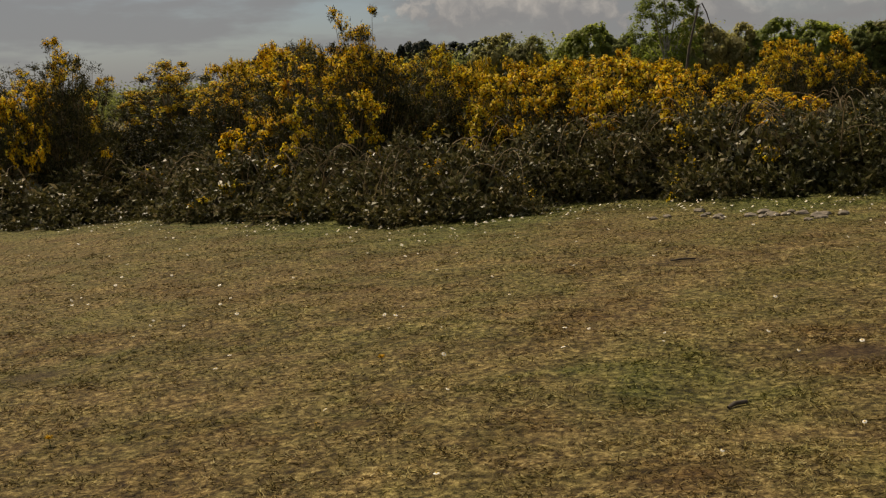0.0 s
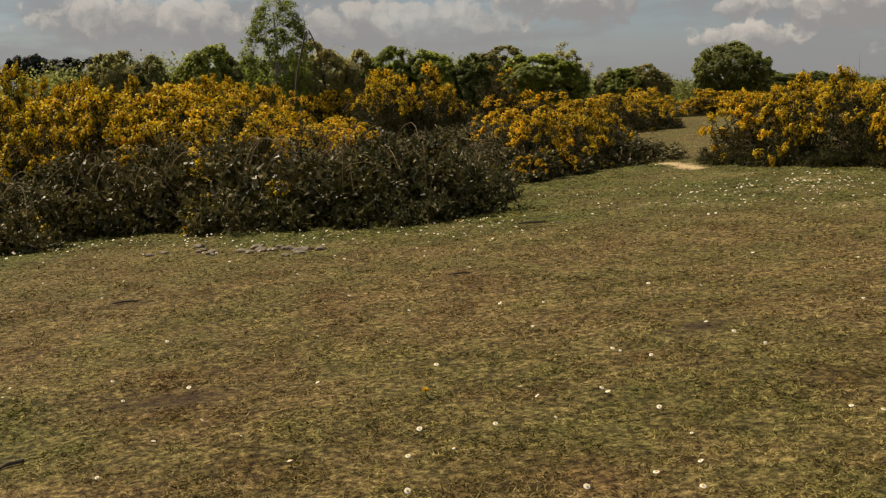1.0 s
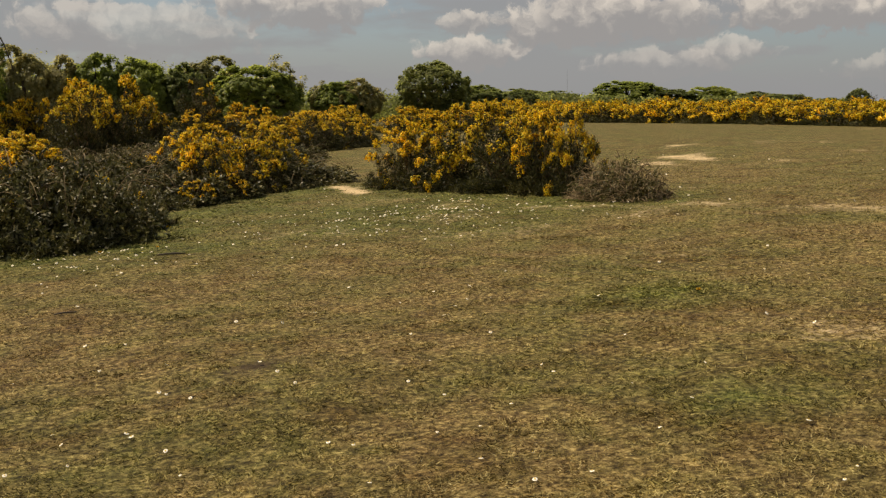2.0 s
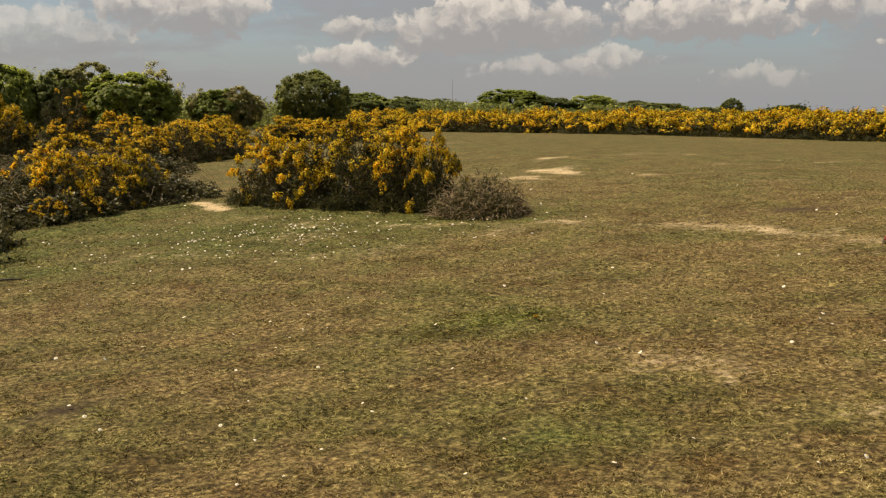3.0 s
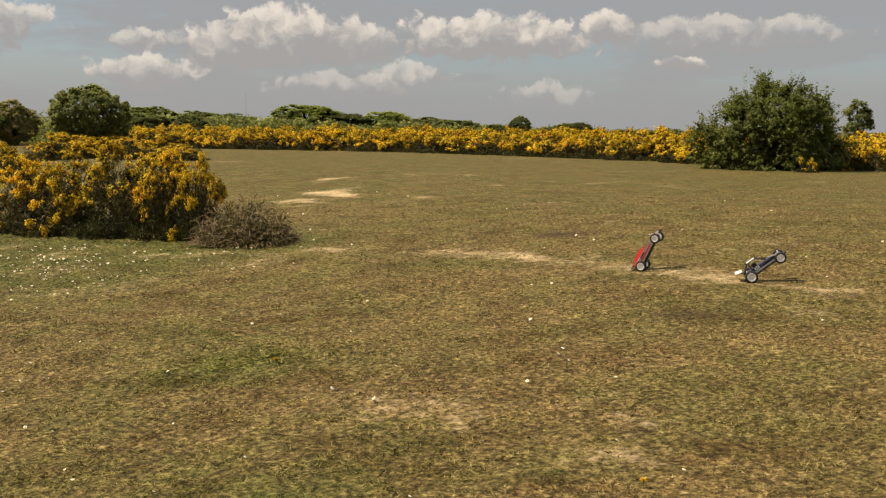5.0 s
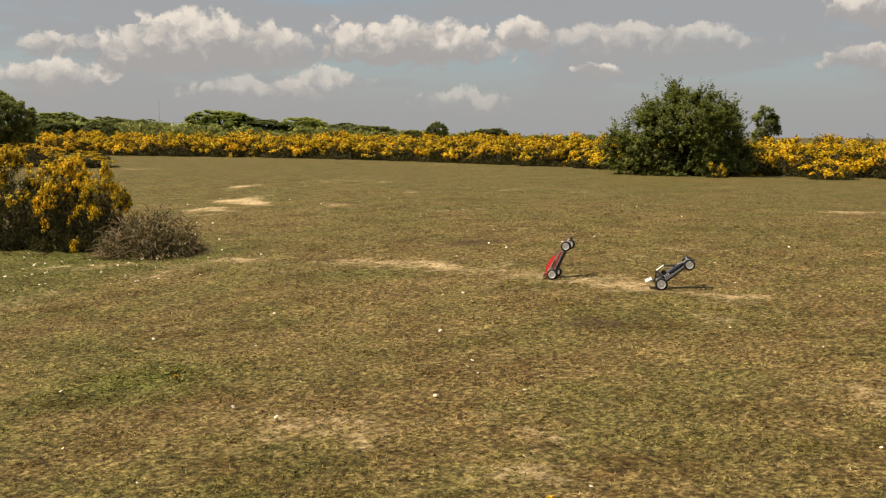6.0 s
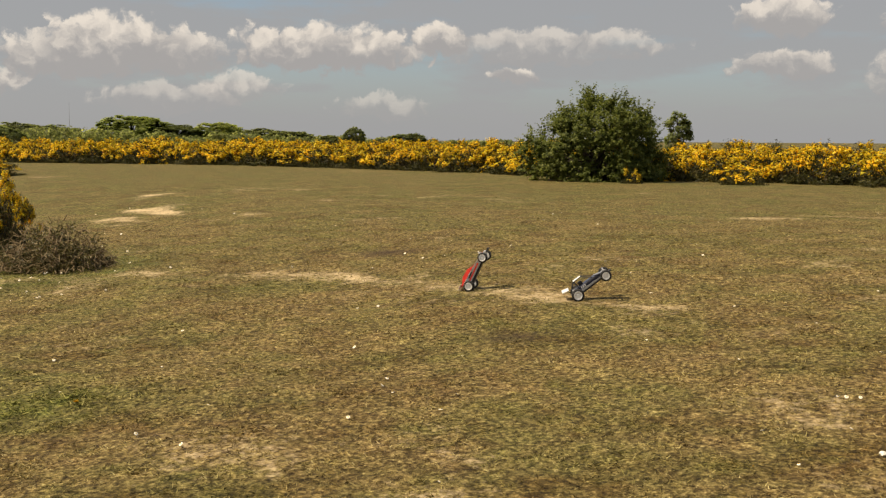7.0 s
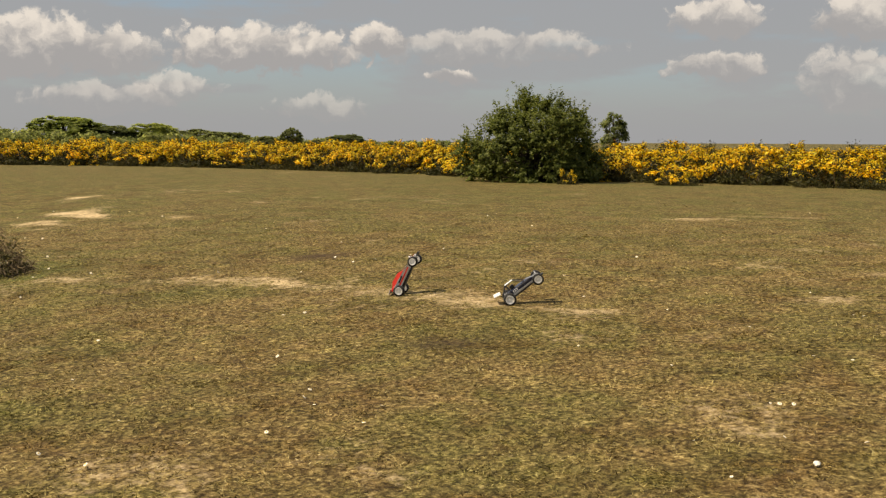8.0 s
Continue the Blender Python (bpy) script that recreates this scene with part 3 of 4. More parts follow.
used = set()
rng = np.random.default_rng(4)
GORSE = [shrub_thing("gorse_bush", rng, "dense spiny gorse bush in yellow bloom on the heath", "bush", "gorse bushes",
                     gorse(rng, 170, 0.14, 12, 12, 0.03, 14, 0.05, b, lo, 1.3)) for b, lo in ((0.95, 0.24), (1.1, 0.12), (0.75, 0.42), (0.95, 0.3))]
TALL = [shrub_thing("gorse_bush", rng, "tall straggly dark gorse bush with some yellow blossom", "bush", "gorse bushes",
                    gorse(rng, 260, 0.17, 12, 9, 0.028, 14, 0.05, b, lo, 2.2, 8000, 16)) for b, lo in ((0.12, 0.5), (0.6, 0.5))]
BRAMBLE = [shrub_thing("bramble_bush", rng, "low tangled bramble bush with dull brown-green leaves", "bush", "brambles",
                       shrub(rng, 80, 26, 10, 0.058, b, 0.3, 0.024, 7, 0.2, 0.1, 0.62, canes=12, tall=0.85), "bramble") for b in (0.0, 0.12, 0.0)]
TALLNESS = {ob: k for kind, k in ((GORSE, 1.3), (TALL, 2.2), (BRAMBLE, 0.85)) for ob in kind}

# front thicket: brambles along its edge, gorse behind
for i, (x, y, s, h) in enumerate(((-8.9, 17.6, 1.3, 0.9), (-7.4, 16.6, 1.2, 0.8), (-5.4, 16.6, 1.1, 0.8), (-4.3, 15.0, 1.1, 0.85), (-3.2, 13.9, 1.0, 0.8), (-2.2, 12.9, 1.0, 0.8), (-1.7, 12.1, 0.85, 0.7),
                                  (-0.7, 13.3, 0.95, 0.85), (0.2, 12.9, 0.95, 0.85), (1.1, 12.2, 0.95, 0.9), (1.9, 11.6, 0.95, 0.8), (2.6, 11.2, 0.85, 0.75), (2.7, 12.3, 1.0, 0.85), (4.3, 15.6, 0.7, 0.5), (3.9, 14.2, 0.6, 0.4), (4.9, 17.2, 0.9, 0.6))):
    put(BRAMBLE[i % 3], x, y, 40 * i, s, h, used)
for i, (x, y, s, h) in enumerate(((-8.9, 18.3, 0.95, 2.2), (-7.6, 17.6, 0.8, 2.5), (-9.6, 24.0, 1.5, 2.6), (-7.6, 24.5, 1.5, 2.4), (-6.2, 23.0, 1.4, 2.1), (-5.2, 18.0, 0.95, 1.95), (-3.7, 15.9, 1.0, 2.1),
                                  (-2.85, 15.4, 0.8, 2.35), (-2.2, 15.5, 0.8, 1.85), (-10.5, 18.5, 1.2, 2.6), (-11.5, 27.0, 2.0, 2.7), (-8.5, 28.0, 2.0, 2.5), (-5.6, 26.0, 1.8, 2.2))):
    put(TALL[i % 2], x, y, 70 * i, s, h, used)
for i, (x, y, s, h) in enumerate(((-8.3, 17.3, 0.9, 1.9), (-4.3, 16.6, 1.0, 1.7), (-3.2, 14.5, 0.85, 1.45), (-1.5, 15.3, 1.0, 1.55), (-0.5, 14.8, 1.0, 1.52), (0.4, 14.2, 1.0, 1.4), (1.1, 13.4, 0.9, 1.25), (-0.6, 16.4, 1.2, 1.6),
                                  (0.7, 16.2, 1.2, 1.55), (1.9, 16.7, 1.1, 1.05), (2.2, 15.0, 0.9, 0.9), (2.5, 13.4, 0.6, 0.8), (-2.4, 18.0, 1.4, 1.9), (0.8, 19.4, 1.5, 1.68),
                                  (3.0, 19.6, 1.2, 1.0), (-4.0, 20.5, 1.5, 2.1))):
    put(GORSE[i % 4], x, y, 50 * i + 10, s, h, used)
# middle bushes and the right-hand ones beside the trodden path
for i, (x, y, s, h) in enumerate(((5.4, 15.0, 0.6, 0.92), (6.1, 15.4, 0.7, 1.0), (6.75, 15.7, 0.55, 0.82), (4.95, 14.2, 0.3, 0.36), (5.6, 14.5, 0.3, 0.38), (5.9, 17.6, 0.7, 0.9),
                                  (7.95, 13.8, 0.64, 0.98), (8.2, 12.9, 0.72, 1.14), (8.4, 12.0, 0.72, 1.14), (8.55, 11.3, 0.58, 1.06), (8.55, 10.75, 0.42, 1.0), (9.2, 12.6, 0.6, 1.0))):
    put(GORSE[(0, 1, 3)[i % 3]], x, y, 65 * i, s, h, used)
# open heath behind
spots = np.random.default_rng(11)
for i in range(120):
    a, r = radians(spots.uniform(-14, 36)), spots.uniform(21, 50)
    x, y = r * math.sin(a), r * math.cos(a)
    if a > radians(21) and r < 33 or a > radians(13) and r < 30:
        continue
    top = np.interp(math.degrees(a), [-14, -6, -2, 1, 3, 7, 9.5, 11, 13.5, 15.5, 17.5, 19, 22, 27, 36], [2.6, 2.6, 1.5, 1.6, 1.4, 1.4, 0.95, 1.4, 1.85, 1.95, 1.35, 0.6, 0.5, 0.4, 0.2])
    h = (1.05 + r * math.tan(radians(top)) - float(land(x, y))) * spots.uniform(0.72, 1.0) * (0.62 if math.degrees(a) > 6 and r < 31 else 1.0)
    put(GORSE[i % 4], x, y, 37 * i, spots.uniform(0.9, 1.5), h, used)
put(TALL[0], 11.7, 33.2, 40, 0.9, 2.15, used)
# low dead scrub on the open ground behind the thicket
for i in range(64):
    a, r = radians(spots.uniform(8.5, 24)), spots.uniform(15, 31)
    put(BRAMBLE[(0, 2)[i % 2]], r * math.sin(a), r * math.cos(a), 61 * i, spots.uniform(0.6, 1.1), spots.uniform(0.22, 0.5), used)
for i, (x, y, s, h) in enumerate(((11.2, 25.9, 0.9, 0.95), (12.4, 26.3, 1.0, 1.0), (13.6, 26.9, 0.9, 0.95), (14.5, 28.8, 1.0, 1.05), (15.6, 31.0, 1.1, 1.1), (13.0, 28.6, 1.0, 1.05))):
    put(GORSE[(i + 1) % 4], x, y, 80 * i, s, h, used)
# the far band of gorse across the field
FRONT = [(28, 47), (30.5, 47), (33, 41.2), (35.6, 34), (35.3, 27), (33.2, 18.6), (30.5, 13), (31, 9), (29.6, 4), (29, -3), (27, -14)]
FAR = [shrub_thing("gorse_bush", rng, "broad gorse bush covered in yellow blossom along the field's far edge", "bush", "far gorse",
                   gorse(rng, 80, 0.21, 9, 9, 0.055, 9, 0.09, b, 0.15, fill=700)) for b in (0.9, 1.0, 0.8)]
i = 0
for (ax, ay), (bx, by) in zip(FRONT, FRONT[1:]):
    n = max(1, round(math.hypot(bx - ax, by - ay) / 1.25))
    for k in range(n):
        for row in range(4):
            i += 1
            t = (k + spots.uniform(-0.3, 0.3)) / n
            x, y = ax + t * (bx - ax), ay + t * (by - ay)
            r = math.hypot(x, y)
            off = 1.0 + row * 2.6 + spots.uniform(-0.4, 0.6)
            put(FAR[i % 3], x * (1 + off / r), y * (1 + off / r), 47 * i, spots.uniform(0.95, 1.4), spots.uniform(0.76, 1.0) + 0.08 * row, used)

# brush heap of dead twigs at the end of the right-hand gorse
def brush_heap(x, y, h, r):
    g = np.random.default_rng(21)
    lines = []
    for k in range(850):
        a, b = g.uniform(0, 2 * math.pi), g.random() ** 0.5
        p = np.array([b * r * 1.25 * math.cos(a), b * r * math.sin(a), h * (1 - b * b) * g.uniform(0.1, 1.0)])
        d = unit(np.array([math.cos(a), math.sin(a), 0.35]) + 1.1 * g.normal(size=3)) * g.uniform(0.08, 0.22)
        mid = p + d * 0.5 + g.normal(size=3) * 0.02
        e = p + d + (0, 0, -0.05)
        e[2], mid[2] = max(e[2], 0.01), max(mid[2], 0.01)
        lines.append([(p, 0.006), (mid, 0.0045), (e, 0.002)])
    V, F = tubes(lines, 3)
    root = tagged(new("brush_heap"), "low heap of dry grey-brown twigs beside the gorse", "brush heap")
    part("tangle", mesh_of("tangle", V, F, "twig"), None, root)
    (LV, LF), _, _ = shrub(g, 60, 22, 10, 0.055, 0, 0, 0.02, 1, 0.2, 0.1, 0.4)
    part("foliage", mesh_of("heap_foliage", LV * (r * 1.15, r, h * 0.9), LF, "bramble"), None, root, "withered olive-brown leaves")
    root.matrix_basis = pose(x, y, float(land(x, y)) - 0.02, 0, 0, -60)


brush_heap(8.5, 9.8, 0.55, 0.48)


# ---- trees ----
def tree_thing(name, g, h, w, clumps, per, size, leaf, label, category="tree", bark="bark", crown_low=0.04, group="far trees", fill=1.0, long=1.3, trunk=1.0):
    """A trunk with limbs and a crown of leafy clumps, h high and w wide."""
    root = tagged(new(name), label, category, group)
    d = ball(g, clumps, -0.75)
    R = (0.8 + 0.2 * g.random(clumps) ** 0.4) * lump(g, d, float(g.uniform(0, 50)), 1.6, 0.22)
    low, half = h * crown_low, h * (1 - crown_low) / 2
    cr = fill * 0.42 * (w * w * h * (1 - crown_low) / clumps) ** (1 / 3) * g.uniform(0.7, 1.4, clumps)
    C = d * R[:, None] * (w * 0.44, w * 0.44, half * 0.9) + (0, 0, low + half)
    lines = [[((0, 0, -0.2), 0.03 * h * trunk), ((0.02 * h, 0, 0.35 * h), 0.022 * h * trunk), ((-0.01 * h, 0.02 * h, 0.85 * h), 0.006 * h)]]
    for k in range(0, clumps, max(1, clumps // 30)):
        p = C[k]
        start = h * g.uniform(0.15, 0.5)
        lines.append([((0, 0, start), 0.013 * h * trunk), (p * 0.5 + (0, 0, start * 0.55), 0.008 * h * trunk), (p, 0.003 * h * trunk)])
    V, F = tubes(lines, 5)
    part("trunk", mesh_of(name + "_trunk", V, F, bark), None, root)
    e = unit(g.normal(size=(clumps, per, 3)) + d[:, None] * 0.4)
    P = C[:, None] + e * (cr[:, None] * g.random((clumps, per)) ** 0.45)[..., None] * (1, 1, 0.75)
    N = unit(e * 0.5 + d[:, None] * 0.7 + g.normal(size=e.shape) * 0.4 + (0, 0, 0.8))
    V, F = leaves(P.reshape(-1, 3), N.reshape(-1, 3), size * g.uniform(0.7, 1.4, clumps * per), g, long)
    part("crown", mesh_of(name + "_crown", V, F, leaf), None, root)
    return root


g = np.random.default_rng(8)
KINDS = {
    "oak": [tree_thing("tree", g, 6.0, 6.5, 420, 44, 0.21, "leaf", "broad rounded green tree on the skyline") for _ in range(2)],
    "dark": [tree_thing("tree", g, 6.0, 7.0, 420, 44, 0.21, "leaf_dark", "dark green bushy tree on the skyline") for _ in range(2)],
    "dull": [tree_thing("tree", g, 6.0, 6.5, 420, 44, 0.2, "leaf_dull", "grey-green tree just coming into leaf") for _ in range(2)],
    "dome": [tree_thing("tree", g, 5.0, 6.0, 520, 70, 0.13, "leaf_dark", "broad domed grey-green tree standing alone behind the gorse")],
    "open": [tree_thing("tree", g, 6.5, 4.5, 60, 45, 0.17, "leaf_dull", "open airy tree with thin spring leaves", crown_low=0.2, fill=0.8)],
    "pine": [tree_thing("pine_tree", g, 7.0, 7.5, 60, 150, 0.26, "pine", "dark flat-topped pine on the skyline", crown_low=0.68, group="pines")],
}
SIZE = {"oak": (6.0, 6.5), "dark": (6.0, 7.0), "dull": (6.0, 6.5), "dome": (5.0, 6.0), "open": (6.5, 4.5), "pine": (7.0, 7.5)}


def plant(kind, table):
    """Rows: plan x and y, height, width."""
    for i, (x, y, h, w) in enumerate(table):
        h0, w0 = SIZE[kind]
        put(KINDS[kind][i % len(KINDS[kind])], x, y, 77 * i, w / w0, h / h0, used, sink=0.1)


plant("pine", ((-3.9, 75.9, 5.3, 2.9), (-1.4, 75.9, 5.1, 4.6), (-13.2, 75.1, 5.0, 3.4)))
plant("dull", ((0.7, 66.9, 4.75, 2.9), (2.7, 66.8, 4.75, 3.1), (1.5, 69.0, 5.0, 3.0), (12.8, 65.2, 5.2, 3.6), (15.0, 64.8, 4.5, 3.3), (23.0, 64.0, 4.3, 4.6), (30.4, 58.6, 2.5, 2.9)))
plant("oak", ((6.3, 66.4, 5.4, 4.1), (16.6, 64.3, 4.8, 3.4), (19.0, 63.7, 4.4, 3.6), (24.7, 60.6, 3.7, 5.2), (29.3, 59.1, 2.5, 3.3), (10.5, 65.7, 4.7, 3.3), (131, 150, 5.2, 14), (142, 141, 4.2, 10), (94, 142, 4.0, 10)))
plant("dark", ((8.1, 66.1, 4.9, 3.0), (21.2, 62.9, 3.9, 3.0), (36.7, 54.8, 1.9, 3.4), (38.5, 53.6, 1.8, 3.0), (136, 146, 3.8, 12), (147, 135, 3.1, 10), (143, 125, 2.8, 9), (126.4, 98, 3.0, 3.2), (147, 103, 2.4, 7), (105, 146, 3.5, 10), (132, 107, 2.0, 4), (121, 159, 3.4, 12)))
plant("open", ((26.5, 60.8, 4.1, 2.6), (28.5, 59.5, 2.5, 1.8)))
plant("dome", ((23.8, 39.3, 2.75, 3.2),))


def far_sapling():
    t = tree_thing("young_tree", np.random.default_rng(52), 2.9, 1.5, 60, 60, 0.09, "leaf_dark", "slim young tree rising behind the far gorse", "tree", group="")
    t.matrix_basis = pose(57.3, 22.1, float(land(57.3, 22.1)))


far_sapling()


def hedgerow():
    """The dense low woodland edge in which the trees of the skyline stand."""
    g = np.random.default_rng(61)
    n, per = 1300, 130
    az = np.radians(g.uniform(-20, 62, n))
    r = np.interp(np.degrees(az), [-20, 32, 40, 62], [1.0, 1.0, 2.6, 2.6]) * g.uniform(67, 80, n)
    top = np.interp(np.degrees(az), [-20, -6, 1, 20, 24, 30, 40, 47, 56, 62], [2.2, 2.6, 4.1, 3.8, 2.5, 2.0, 3.0, 2.4, 1.6, 1.4])
    C = np.stack([r * np.sin(az), r * np.cos(az), top * (0.15 + 0.7 * g.random(n))], 1)
    cr = np.clip(top * 0.35, 0.6, 1.3)[:, None] * g.uniform(0.7, 1.4, (n, 1))
    e = unit(g.normal(size=(n, per, 3)))
    P = C[:, None] + e * (cr * g.random((n, per)) ** 0.6)[..., None] * (1.5, 1.5, 0.8)
    P[..., 2] = np.maximum(P[..., 2], -0.2)
    V, F = leaves(P.reshape(-1, 3), unit(e + g.normal(size=e.shape) * 0.6 + (0, 0, 0.5)).reshape(-1, 3), np.repeat(np.interp(np.degrees(az), [-20, 32, 40, 62], [0.12, 0.12, 0.32, 0.32]), per) * g.uniform(0.7, 1.4, n * per), g, 1.3)
    tagged(new("woodland_edge", mesh_of("woodland_edge", V, F, "leaf_dark")), "dense mixed green scrub along the far woodland edge", "woodland", kind="stuff")


hedgerow()


def birch():
    g = np.random.default_rng(31)
    t = tree_thing("birch_tree", g, 6.2, 2.7, 420, 46, 0.06, "leaf_pale", "slender silver birch in pale spring leaf", "tree", "birchbark", 0.08, "", 1.0, trunk=0.3)
    t.matrix_basis = pose(7.0, 46.4, float(land(7.0, 46.4)))


birch()


def hawthorn():
    """The rounded tree in front of the far gorse, leafy shoots reaching past its crown."""
    g = np.random.default_rng(5)
    h, w, n, m, per = 2.6, 4.0, 190, 18, 26
    root = tagged(new("hawthorn_tree"), "low rounded hawthorn with fresh green leaves, its skirt reaching the grass", "tree")
    d = ball(g, n, None)
    R = lump(g, d, 3.0, 1.6, 0.2) * (1 - 0.4 * g.random(n) ** 2)
    C = d * R[:, None] * (w * 0.44, w * 0.44, h * 0.84) + (0, 0, 0.1)
    C[:, 2] = np.maximum(C[:, 2], 0.15)
    e = unit(g.normal(size=(n, m, 3)) + d[:, None] * 0.9 + (0, 0, 0.1))
    P = (C[:, None] + e * g.uniform(0.05, 0.2, (n, m, 1))).reshape(-1, 3)
    e, L = e.reshape(-1, 3), 0.1 + 0.45 * g.random(n * m) ** 2
    A = P[:, None] + e[:, None] * (L[:, None] * g.random((n * m, per)))[..., None] + g.normal(size=(n * m, per, 3)) * 0.025
    A[..., 2] = np.maximum(A[..., 2], 0.03)
    V, F = leaves(A.reshape(-1, 3), unit(0.6 * g.normal(size=(n * m * per, 3)) + 0.7 * np.repeat(d, m * per, 0) + (0, 0, 0.8)), 0.042 * g.uniform(0.7, 1.4, n * m * per), g, 1.4)
    part("crown", mesh_of("hawthorn_crown", V, F, "leaf_hedge"), None, root)
    lines = [[((0, 0, -0.1), 0.11), ((0.05, 0, 0.5), 0.09), ((0, 0.05, 1.2), 0.05)]]
    for k in range(0, n, 2):
        lines.append([((0, 0, g.uniform(0.1, 0.9)), 0.04), (C[k] * (0.5, 0.5, 0.7), 0.02), (C[k] + d[k] * 0.15, 0.005)])
    V, F = tubes(lines, 5)
    part("trunk", mesh_of("hawthorn_trunk", V, F, "bark"), None, root)
    root.matrix_basis = pose(29.9, 13.7, 0.45)


hawthorn()
put(FAR[0], 28.4, 12.0, 20, 0.3, 0.42, used)
put(FAR[1], 29.6, 9.4, 90, 0.6, 0.5, used)


def bent_sapling():
    V, F = tubes([[((6.9, 43.2, -0.4), 0.06), ((7.2, 43.1, 2.2), 0.05), ((7.55, 43.0, 3.75), 0.035), ((7.68, 43.0, 3.85), 0.03), ((7.85, 43.0, 3.5), 0.025), ((8.1, 42.9, 2.6), 0.015)]], 5)
    root = tagged(new("bent_sapling"), "thin bare sapling bent over into a hook", "sapling")
    part("trunk", mesh_of("sapling_trunk", V, F, "bark"), None, root)


bent_sapling()


def mast():
    V, F = tubes([[((0, 0, 0), 0.07), ((0, 0, 8), 0.04), ((0, 0, 11), 0.02)]], 4)
    root = tagged(new("radio_mast"), "thin grey steel mast far beyond the heath", "mast")
    part("pole", mesh_of("mast_pole", V, F, "steel"), None, root)
    root.matrix_basis = pose(185, 236, -0.4)


mast()


# ---- grass and flowers ----
def grass_field():
    g = np.random.default_rng(77)
    n = 1500000
    az = np.radians(g.uniform(-50, 88, n))
    r = 2.6 * (26 / 2.6) ** (g.random(n) ** 1.1)
    x, y = 0.2 + r * np.sin(az), 0.2 + r * np.cos(az)
    keep = g.random(n) > np.clip(np.maximum(bare(x, y) * 1.1 - 0.15, 1.3 * soil(x, y)), 0, 0.95)
    tuft = 0.6 * vnoise(x * 9, y * 9, 3) + 0.4 * vnoise(x * 23, y * 23, 4)
    keep &= g.random(n) < np.clip(0.6 + 0.8 * tuft, 0.1, 1) / (1 + np.exp((r - 15) / 2.2))
    x, y, r, tuft = x[keep], y[keep], r[keep], tuft[keep]
    n = len(x)
    P = np.stack([x, y, fine_land(x, y) - 0.002], 1)
    lie = unit(np.stack([g.normal(size=n), g.normal(size=n), 0.05 + 0.4 * g.random(n)], 1))
    tall = 1 + 1.6 * spot(x, y, 4.7, 5.05, 0.55, 0.3) + 0.9 * np.exp(-((near_line(x, y, EDGE) / 0.5) ** 2))
    size = g.uniform(0.012, 0.029, n) * (0.9 + 0.028 * r) * tall * (1 + 0.5 * tuft)
    V, F = blades(P, lie, size, 0.0032 + 0.0005 * r, g)
    me = mesh_of("grass", V, F, "blades")
    value_on(me, "green", np.repeat(green(x, y), 3))
    tagged(new("grass", me), "short dry straw and olive grass blades covering the heath", "grass", kind="stuff")


grass_field()


def daisy_field():
    g = np.random.default_rng(19)
    spots = []
    line = EDGE[1:10]
    while len(spots) < 440:
        k = g.integers(0, len(line) - 1)
        t, off = g.random(), g.gamma(2.0, 0.4) + 0.1
        (ax, ay), (bx, by) = line[k], line[k + 1]
        spots.append((ax + t * (bx - ax) - 0.15 * off + g.normal() * 0.1, ay + t * (by - ay) - off))
    while len(spots) < 800:
        spots.append((6.0 + g.normal() * 1.15, 10.0 + g.normal() * 0.95))
    while len(spots) < 1220:
        a, r = radians(g.uniform(-30, 85)), 2.8 * (20 / 2.8) ** g.random()
        spots.append((0.2 + r * math.sin(a), 0.2 + r * math.cos(a)))
    V, F, M = [], [], []
    for x, y in spots:
        z = fine_land(x, y) + g.uniform(0.012, 0.03)
        r = g.uniform(0.005, 0.009) * (1 + 0.04 * math.hypot(x, y))
        nrm = Vector((g.normal() * 0.35, g.normal() * 0.35 - 0.15, 1)).normalized()
        q = nrm.to_track_quat("Z", "Y")
        for rad, lift, slot in ((r, 0.0, 0), (r * 0.36, 0.003, 1)):
            base = len(V)
            V.append(Vector((x, y, z)) + nrm * (lift + 0.0015))
            for k in range(8):
                a = k * math.pi / 4
                V.append(Vector((x, y, z)) + q @ Vector((math.cos(a) * rad, math.sin(a) * rad, lift)))
            for k in range(8):
                F.append((base, base + 1 + k, base + 1 + (k + 1) % 8))
                M.append(slot)
    me = mesh_of("daisies", np.array([tuple(v) for v in V]), np.array(F), "petal", "yellow", slots=M)
    tagged(new("daisies", me), "small white daisies scattered in the short grass", "daisies", kind="stuff")


daisy_field()


def dandelion():
    root = tagged(new("dandelion"), "single yellow dandelion flower in the short grass", "flower", "dandelions")
    V, F = tubes([[((0, 0, 0), 0.002), ((0.004, 0, 0.03), 0.0018)]], 5)
    part("stalk", mesh_of("dandelion_stalk", V, F, "stem"), None, root)
    g = np.random.default_rng(2)
    a = g.uniform(0, 6.283, 60)
    d = unit(np.stack([np.cos(a), np.sin(a), g.uniform(0.1, 1.2, 60)], 1))
    V, F = blades(np.tile([0.004, 0, 0.03], (60, 1)), d, 0.019, 0.007, g)
    part("flower_head", mesh_of("dandelion_head", V, F, "yellow"), None, root)
    return root


flower = dandelion()
for i, (x, y) in enumerate(((4.86, 4.86), (4.32, 2.02), (-2.13, 5.61), (0.58, 4.54), (-3.25, 4.75), (3.05, 9.9), (2.55, 10.0))):
    m = pose(x, y, fine_land(x, y), 0, 0, 60 * i)
    if i:
        copy_thing(flower, m)
    else:
        flower.matrix_basis = m


